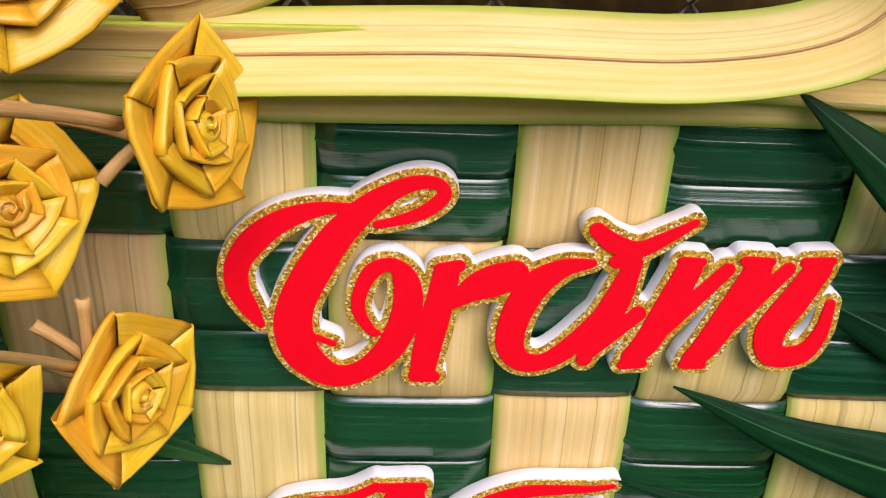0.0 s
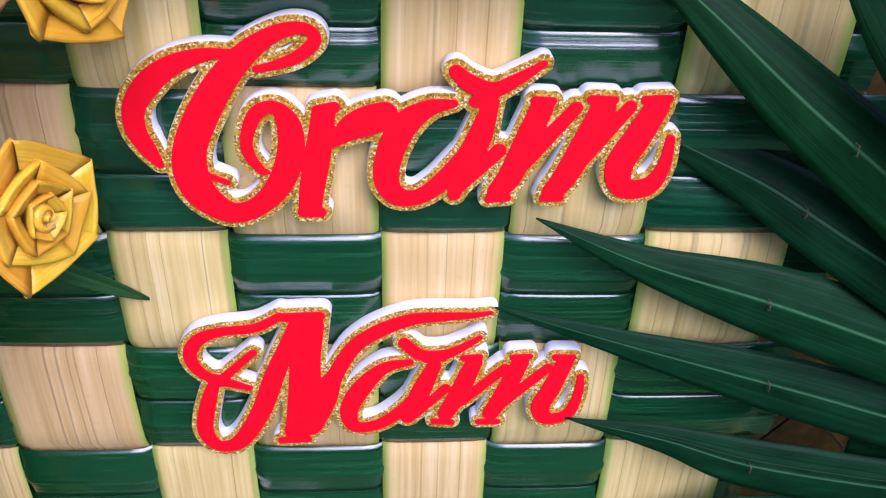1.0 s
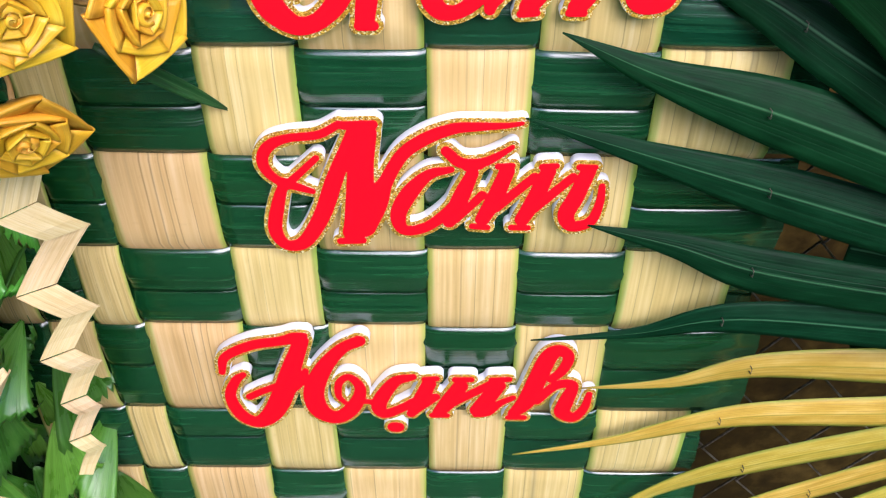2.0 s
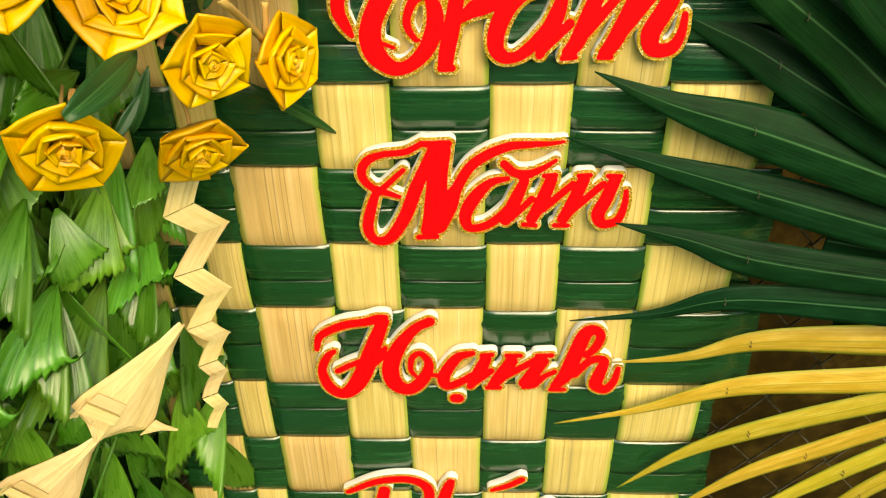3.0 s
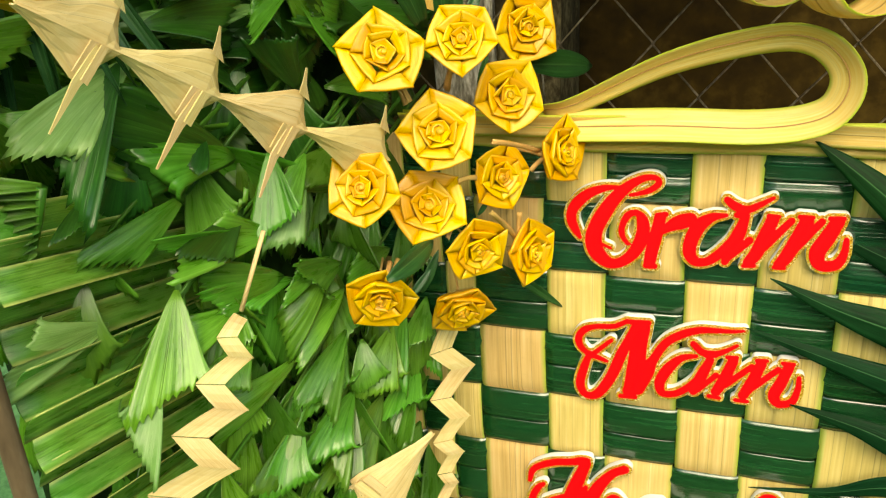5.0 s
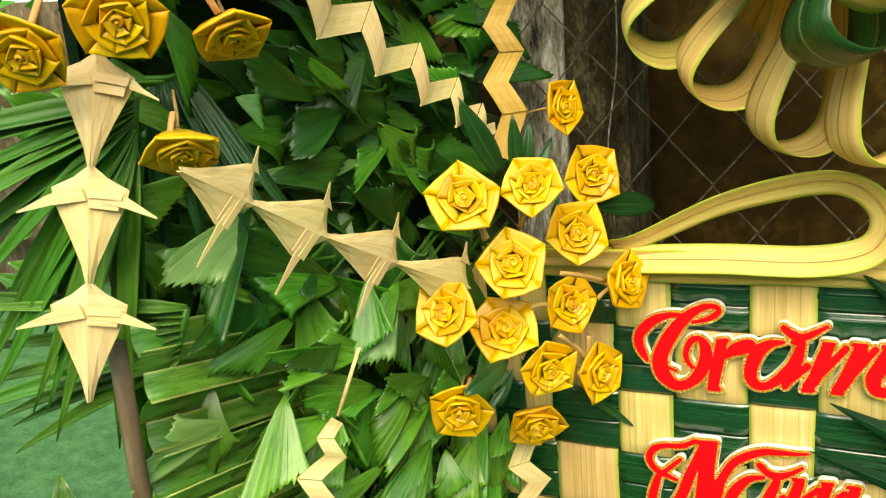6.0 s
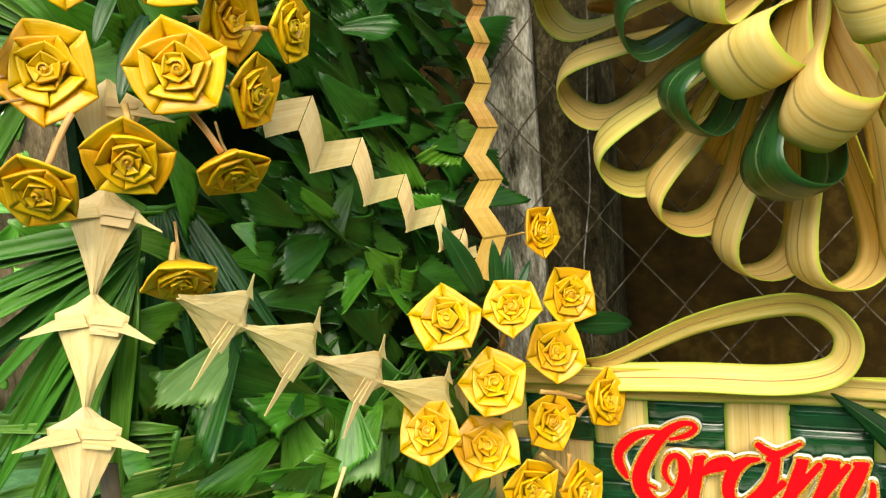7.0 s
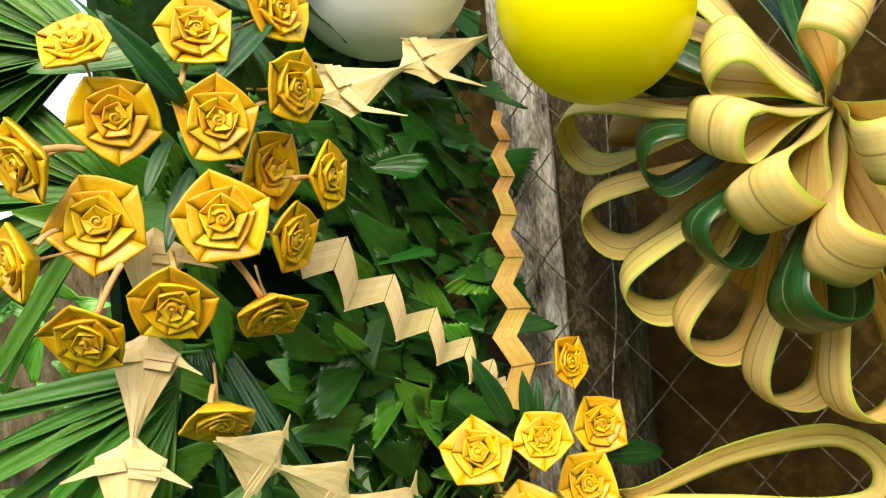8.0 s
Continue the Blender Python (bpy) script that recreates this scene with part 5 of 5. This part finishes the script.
LANCES = [
    ((-0.228, 0.172, 1.319), (-0.196, 0.256, 1.334)),
    ((-0.231, 0.262, 1.264), (-0.213, 0.274, 1.308)),
    ((-0.306, -0.117, 1.877), (-0.305, -0.187, 1.931)),
    ((-0.3, -0.083, 1.9), (-0.273, -0.028, 1.971)),
    ((-0.288, -0.074, 1.861), (-0.262, -0.022, 1.883)),
    ((-0.203, 0.299, 1.53), (-0.193, 0.274, 1.602)),
    ((-0.199, 0.317, 1.526), (-0.186, 0.306, 1.588)),
    ((-0.196, 0.332, 1.523), (-0.177, 0.352, 1.57)),
    ((-0.223, 0.298, 1.534), (-0.223, 0.223, 1.618)),
    ((-0.148, 0.405, 1.478), (-0.088, 0.530, 1.455)),
    ((-0.335, -0.105, 1.854), (-0.328, -0.147, 1.814)),
    ((-0.306, -0.063, 1.796), (-0.282, -0.021, 1.76)),
    ((-0.186, 0.331, 1.329), (-0.171, 0.33, 1.35)),
    ((-0.186, 0.384, 1.433), (-0.152, 0.477, 1.453)),
    ((-0.196, 0.384, 1.46), (-0.182, 0.378, 1.492)),
    ((-0.331, -0.086, 1.831), (-0.325, -0.132, 1.766)),
    ((-0.303, 0.004, 1.74), (-0.28, 0.041, 1.716)),
    ((-0.235, 0.239, 1.268), (-0.216, 0.258, 1.295)),
    ((-0.161, 0.459, 1.457), (-0.13, 0.534, 1.473)),
    ((-0.306, -0.012, 1.894), (-0.299, -0.053, 1.945)),
    ((-0.183, 0.4, 1.239), (-0.107, 0.432, 1.171)),
]
for i, (a, c) in enumerate(LANCES):
    lance(a, c, (0.5, -0.9, 0.3), i if i < len(LANCES) - 1 else -1)


# ---- palm fronds and skirt at the outer edge ----
LEFT = unit((-0.905, -0.425, 0))


def leaflet_mesh(mat, seed):
    rng = random.Random(seed)
    grid = []
    bend = rng.uniform(0.02, 0.16)
    for s in np.linspace(0, 1, 9):
        w = 0.034 * (1 - s ** 2.2) * min(1, 0.35 + s * 4) + 0.002
        grid.append([(s, u * w, abs(u) * w * 0.7 - bend * s * s) for u in (-1, -0.5, 0, 0.5, 1)])
    bm = bmesh.new()
    sheet(bm, grid, 0.003, 0.25)
    return mesh_of(bm, mat)


fresh = [leaflet_mesh(FROND, s) for s in range(3)]
deep = [leaflet_mesh(LANCE, s + 5) for s in range(3)]


def frond(at, start, stop, count, length, meshes, label, along=(0, 0, 0), seed=0):
    """Narrow leaflets spread from a stalk; angles in degrees, 180 to the outer side, 270 down."""
    rng = random.Random(seed)
    root = thing("palm_frond", label, "leaf", "palm fronds", at=at)
    bm = bmesh.new()
    tube(bm, [V(0, 0, 0), V(*along) * 0.5, V(*along) + V(0, 0, 0.004)], [0.004, 0.003, 0.002], 6)
    part("stalk", mesh_of(bm, FROND), root)
    for i in range(count):
        f = i / max(1, count - 1)
        a = radians(start + (stop - start) * f + rng.uniform(-3, 3))
        d = -LEFT * math.cos(a) + V(0, 0, 1) * math.sin(a) + unit((0.4, -0.9, 0)) * rng.uniform(-0.15, 0.2)
        L = length * rng.uniform(0.8, 1.12)
        part("leaflet", rng.choice(meshes), root, m=axes(d, (0.5, -0.8, 0.5), V(*along) * f) @ Matrix.Diagonal((L, L, L, 1)))


FROND_A, FROND_B, FROND_C, FROND_D, FROND_E = [(-0.379, -0.073, 1.663), (-0.376, -0.057, 1.48), (-0.383, -0.094, 1.91), (-0.428, -0.009, 1.675), (-0.422, -0.085, 1.828)]
frond(FROND_A, 188, 262, 26, 0.26, fresh, "fresh green palm frond spreading behind the roses", (-0.01, 0, -0.05), 1)
frond(FROND_B, 168, 205, 9, 0.24, fresh, "fresh green palm frond low at the outer edge", (-0.02, 0.0, -0.05), 2)
frond(FROND_C, 128, 224, 38, 0.28, fresh, "fresh green palm frond high behind the roses", (-0.02, 0, 0.06), 3)
frond(FROND_D, 255, 305, 16, 0.17, deep, "dark green narrow leaves hanging below the roses", (0.03, 0.02, 0), 4)
frond(FROND_E, 130, 232, 22, 0.26, fresh, "fresh green palm frond behind the outer roses", (-0.02, 0, -0.02), 6)
frond(tuple(V(*FROND_C) + V(0.05, 0.03, 0.05)), 75, 150, 12, 0.16, deep, "dark green narrow leaves among the upper roses", (0.05, 0.03, 0), 5)

skirt = thing("palm_skirt", "stack of green palm strips bound to the outer edge", "leaf screen", at=tuple(on_wall(-0.03, 1.3, -0.045)))
rng = random.Random(21)
for i in range(18):
    z = 0.165 - i * 0.0225 + rng.uniform(-0.003, 0.003)
    bm = bmesh.new()
    n_ = 10
    start = -0.082 + rng.uniform(-0.004, 0.004)
    ribbon(bm, [WALL_U * t + V(0, 0, z - 0.24 * (t + 0.08) + 0.002 * math.sin(9 * t + i)) + WALL_N * (0.003 * (i % 3) - 0.25 * (t + 0.08)) for t in np.linspace(start, 0.19, n_)],
           [V(0, 0, 1) + WALL_N * (0.55 if i % 2 else -0.35)] * n_, [0.027] * n_, 0.12, 5, 0.001)
    part("strip", mesh_of(bm, SKIRT), skirt)
bm = bmesh.new()
tube(bm, [on_wall(-0.128, z, -0.035) + 0.002 * V(math.sin(z * 9), math.cos(z * 7), 0) for z in np.linspace(0, 1.47, 14)], 0.008, 9)
tagged(new("gate_pole", mesh_of(bm, BARK)), "thin weathered wooden pole at the outer edge", "pole")


# ---- far garden ----
FAR = V(-5.8, 3.9, 0)
ALONG = unit((0.61, 0.79, 0))
bm = bmesh.new()
grid = [[FAR + ALONG * a + V(0, 0, z) + V(-0.79, 0.61, 0) * (0.15 * noise.noise(Vector((a * 0.8, z * 0.9, 0)))) for z in np.linspace(-0.1, 2.3, 10)] for a in np.linspace(-7, 6, 50)]
sheet(bm, grid, 0.2)
tagged(new("garden_wall", mesh_of(bm, BARK)), "old mossy brown garden wall beyond the lawn", "wall", kind="structure")
bm = bmesh.new()
rng = random.Random(5)
for i in range(900):
    tmp = rng.choice(fans).copy()
    p = FAR + ALONG * rng.uniform(-6.5, 5.5) + V(0.79, -0.61, 0) * rng.uniform(0.1, 0.5) + V(0, 0, rng.uniform(0.0, 2.6) ** 1.0)
    size = rng.uniform(0.15, 0.4)
    tmp.transform(axes((rng.uniform(-1, 1), rng.uniform(-1, 1), rng.uniform(-1, 0.6)), (0.7, -0.6, 0.4), p) @ Matrix.Diagonal((size, size, size, 1)))
    bm.from_mesh(tmp)
    bpy.data.meshes.remove(tmp)
me = bpy.data.meshes.new("hedge")
bm.to_mesh(me)
bm.free()
me.materials.append(FOLIAGE)
tagged(new("hedge", me), "sparse green bushes against the garden wall", "hedge", kind="stuff")

# ---- added unseen hedges: close the garden, cut sky light behind and beside the viewer ----
for k, (x0, y0, x1, y1, h) in enumerate(((-7, -5.0, 6, -5.4, 3.4), (5.5, -5.2, 5.2, 3.0, 3.6))):
    bm = bmesh.new()
    grid = [[(x0 + (x1 - x0) * a + 0.3 * noise.noise(Vector((a * 9, z, k))), y0 + (y1 - y0) * a + 0.3 * noise.noise(Vector((z, a * 9, k))), z + 0.25 * noise.noise(Vector((a * 14, k, 2))) * z / h)
             for z in np.linspace(-0.1, h, 12)] for a in np.linspace(0, 1, 60)]
    sheet(bm, grid, 0.3)
    tagged(new("backdrop", mesh_of(bm, UNDER)), "unseen dense dark green hedge added around the garden to block sky light", "hedge", kind="structure")

STALKS = []
STALKS.append(((-0.173, 0.37, 1.396), (-0.122, 0.375, 1.386)))
STALKS.append(((-0.135, 0.365, 1.371), (-0.12, 0.38, 1.383)))
STALKS.append(((-0.168, 0.36, 1.312), (-0.149, 0.372, 1.281)))
STALKS.append(((-0.147, 0.36, 1.324), (-0.152, 0.368, 1.289)))
STALKS.append(((-0.247, 0.28, 1.481), (-0.238, 0.275, 1.462)))
STALKS.append(((-0.209, 0.319, 1.467), (-0.2, 0.311, 1.496)))
STALKS.append(((-0.209, 0.318, 1.322), (-0.206, 0.285, 1.318)))
STALKS.append(((-0.262, 0.257, 1.299), (-0.257, 0.233, 1.285)))
STALKS.append(((-0.259, 0.272, 1.296), (-0.255, 0.24, 1.281)))
STALKS.append(((-0.381, -0.182, 1.785), (-0.375, -0.207, 1.773)))
STALKS.append(((-0.359, -0.174, 1.715), (-0.345, -0.157, 1.755)))
STALKS.append(((-0.299, -0.082, 1.752), (-0.286, -0.067, 1.719)))
STALKS.append(((-0.33, -0.081, 1.929), (-0.324, -0.1, 1.898)))
STALKS.append(((-0.336, -0.114, 1.762), (-0.327, -0.12, 1.739)))
STALKS.append(((-0.33, -0.084, 1.65), (-0.323, -0.099, 1.63)))
STALKS.append(((-0.373, -0.197, 1.843), (-0.358, -0.17, 1.843)))
STALKS.append(((-0.31, -0.033, 1.934), (-0.296, -0.015, 1.963)))
STALKS.append(((-0.307, -0.019, 1.833), (-0.306, -0.066, 1.827)))
STALKS.append(((-0.264, -0.008, 1.818), (-0.261, -0.043, 1.816)))
STALKS.append(((-0.29, -0.034, 1.888), (-0.287, -0.07, 1.871)))
STALKS.append(((-0.233, 0.252, 1.487), (-0.223, 0.25, 1.471)))
STALKS.append(((-0.203, 0.298, 1.474), (-0.194, 0.292, 1.496)))
STALKS.append(((-0.15, 0.362, 1.289), (-0.156, 0.28, 1.352)))
STALKS.append(((-0.194, 0.294, 1.379), (-0.18, 0.313, 1.377)))
STALKS.append(((-0.154, 0.288, 1.424), (-0.125, 0.382, 1.387)))
for a, c in STALKS:
    root = thing("leaf_stalk", "thin split brown leaf stalk between the roses", "stalk", "leaf stalks", at=a)
    d = V(*c) - V(*a)
    bm = bmesh.new()
    w_ = unit(np.cross(d, (0.4, -0.9, 0.1)))
    ribbon(bm, [d * s + V(0, 0, 0.002 * math.sin(3 * s)) for s in np.linspace(0, 1, 6)], [w_] * 6, [0.0048, 0.0046, 0.0044, 0.0044, 0.0046, 0.005], 0.3, 5, 0.0016)
    part("strip", mesh_of(bm, STALK), root)

# ---- poles that carry the panel, and a loose wire on the post ----
for x in (-0.19, 0.25):
    bm = bmesh.new()
    tube(bm, [(x + 0.003 * math.sin(5 * z), 0.480, z) for z in np.linspace(0, 1.40, 12)], 0.014, 9)
    tagged(new("gate_pole", mesh_of(bm, BARK)), "weathered wooden pole behind the woven panel", "pole")
bm = bmesh.new()
tube(bm, spline([(-0.14, 0.566, 1.98), (-0.146, 0.566, 1.85), (-0.152, 0.564, 1.745), (-0.155, 0.566, 1.64), (-0.172, 0.568, 1.52), (-0.165, 0.57, 1.40)], 5), 0.0012, 5)
tagged(new("loose_wire", mesh_of(bm, CONCRETE)), "thin pale wire hanging along the post", "wire")
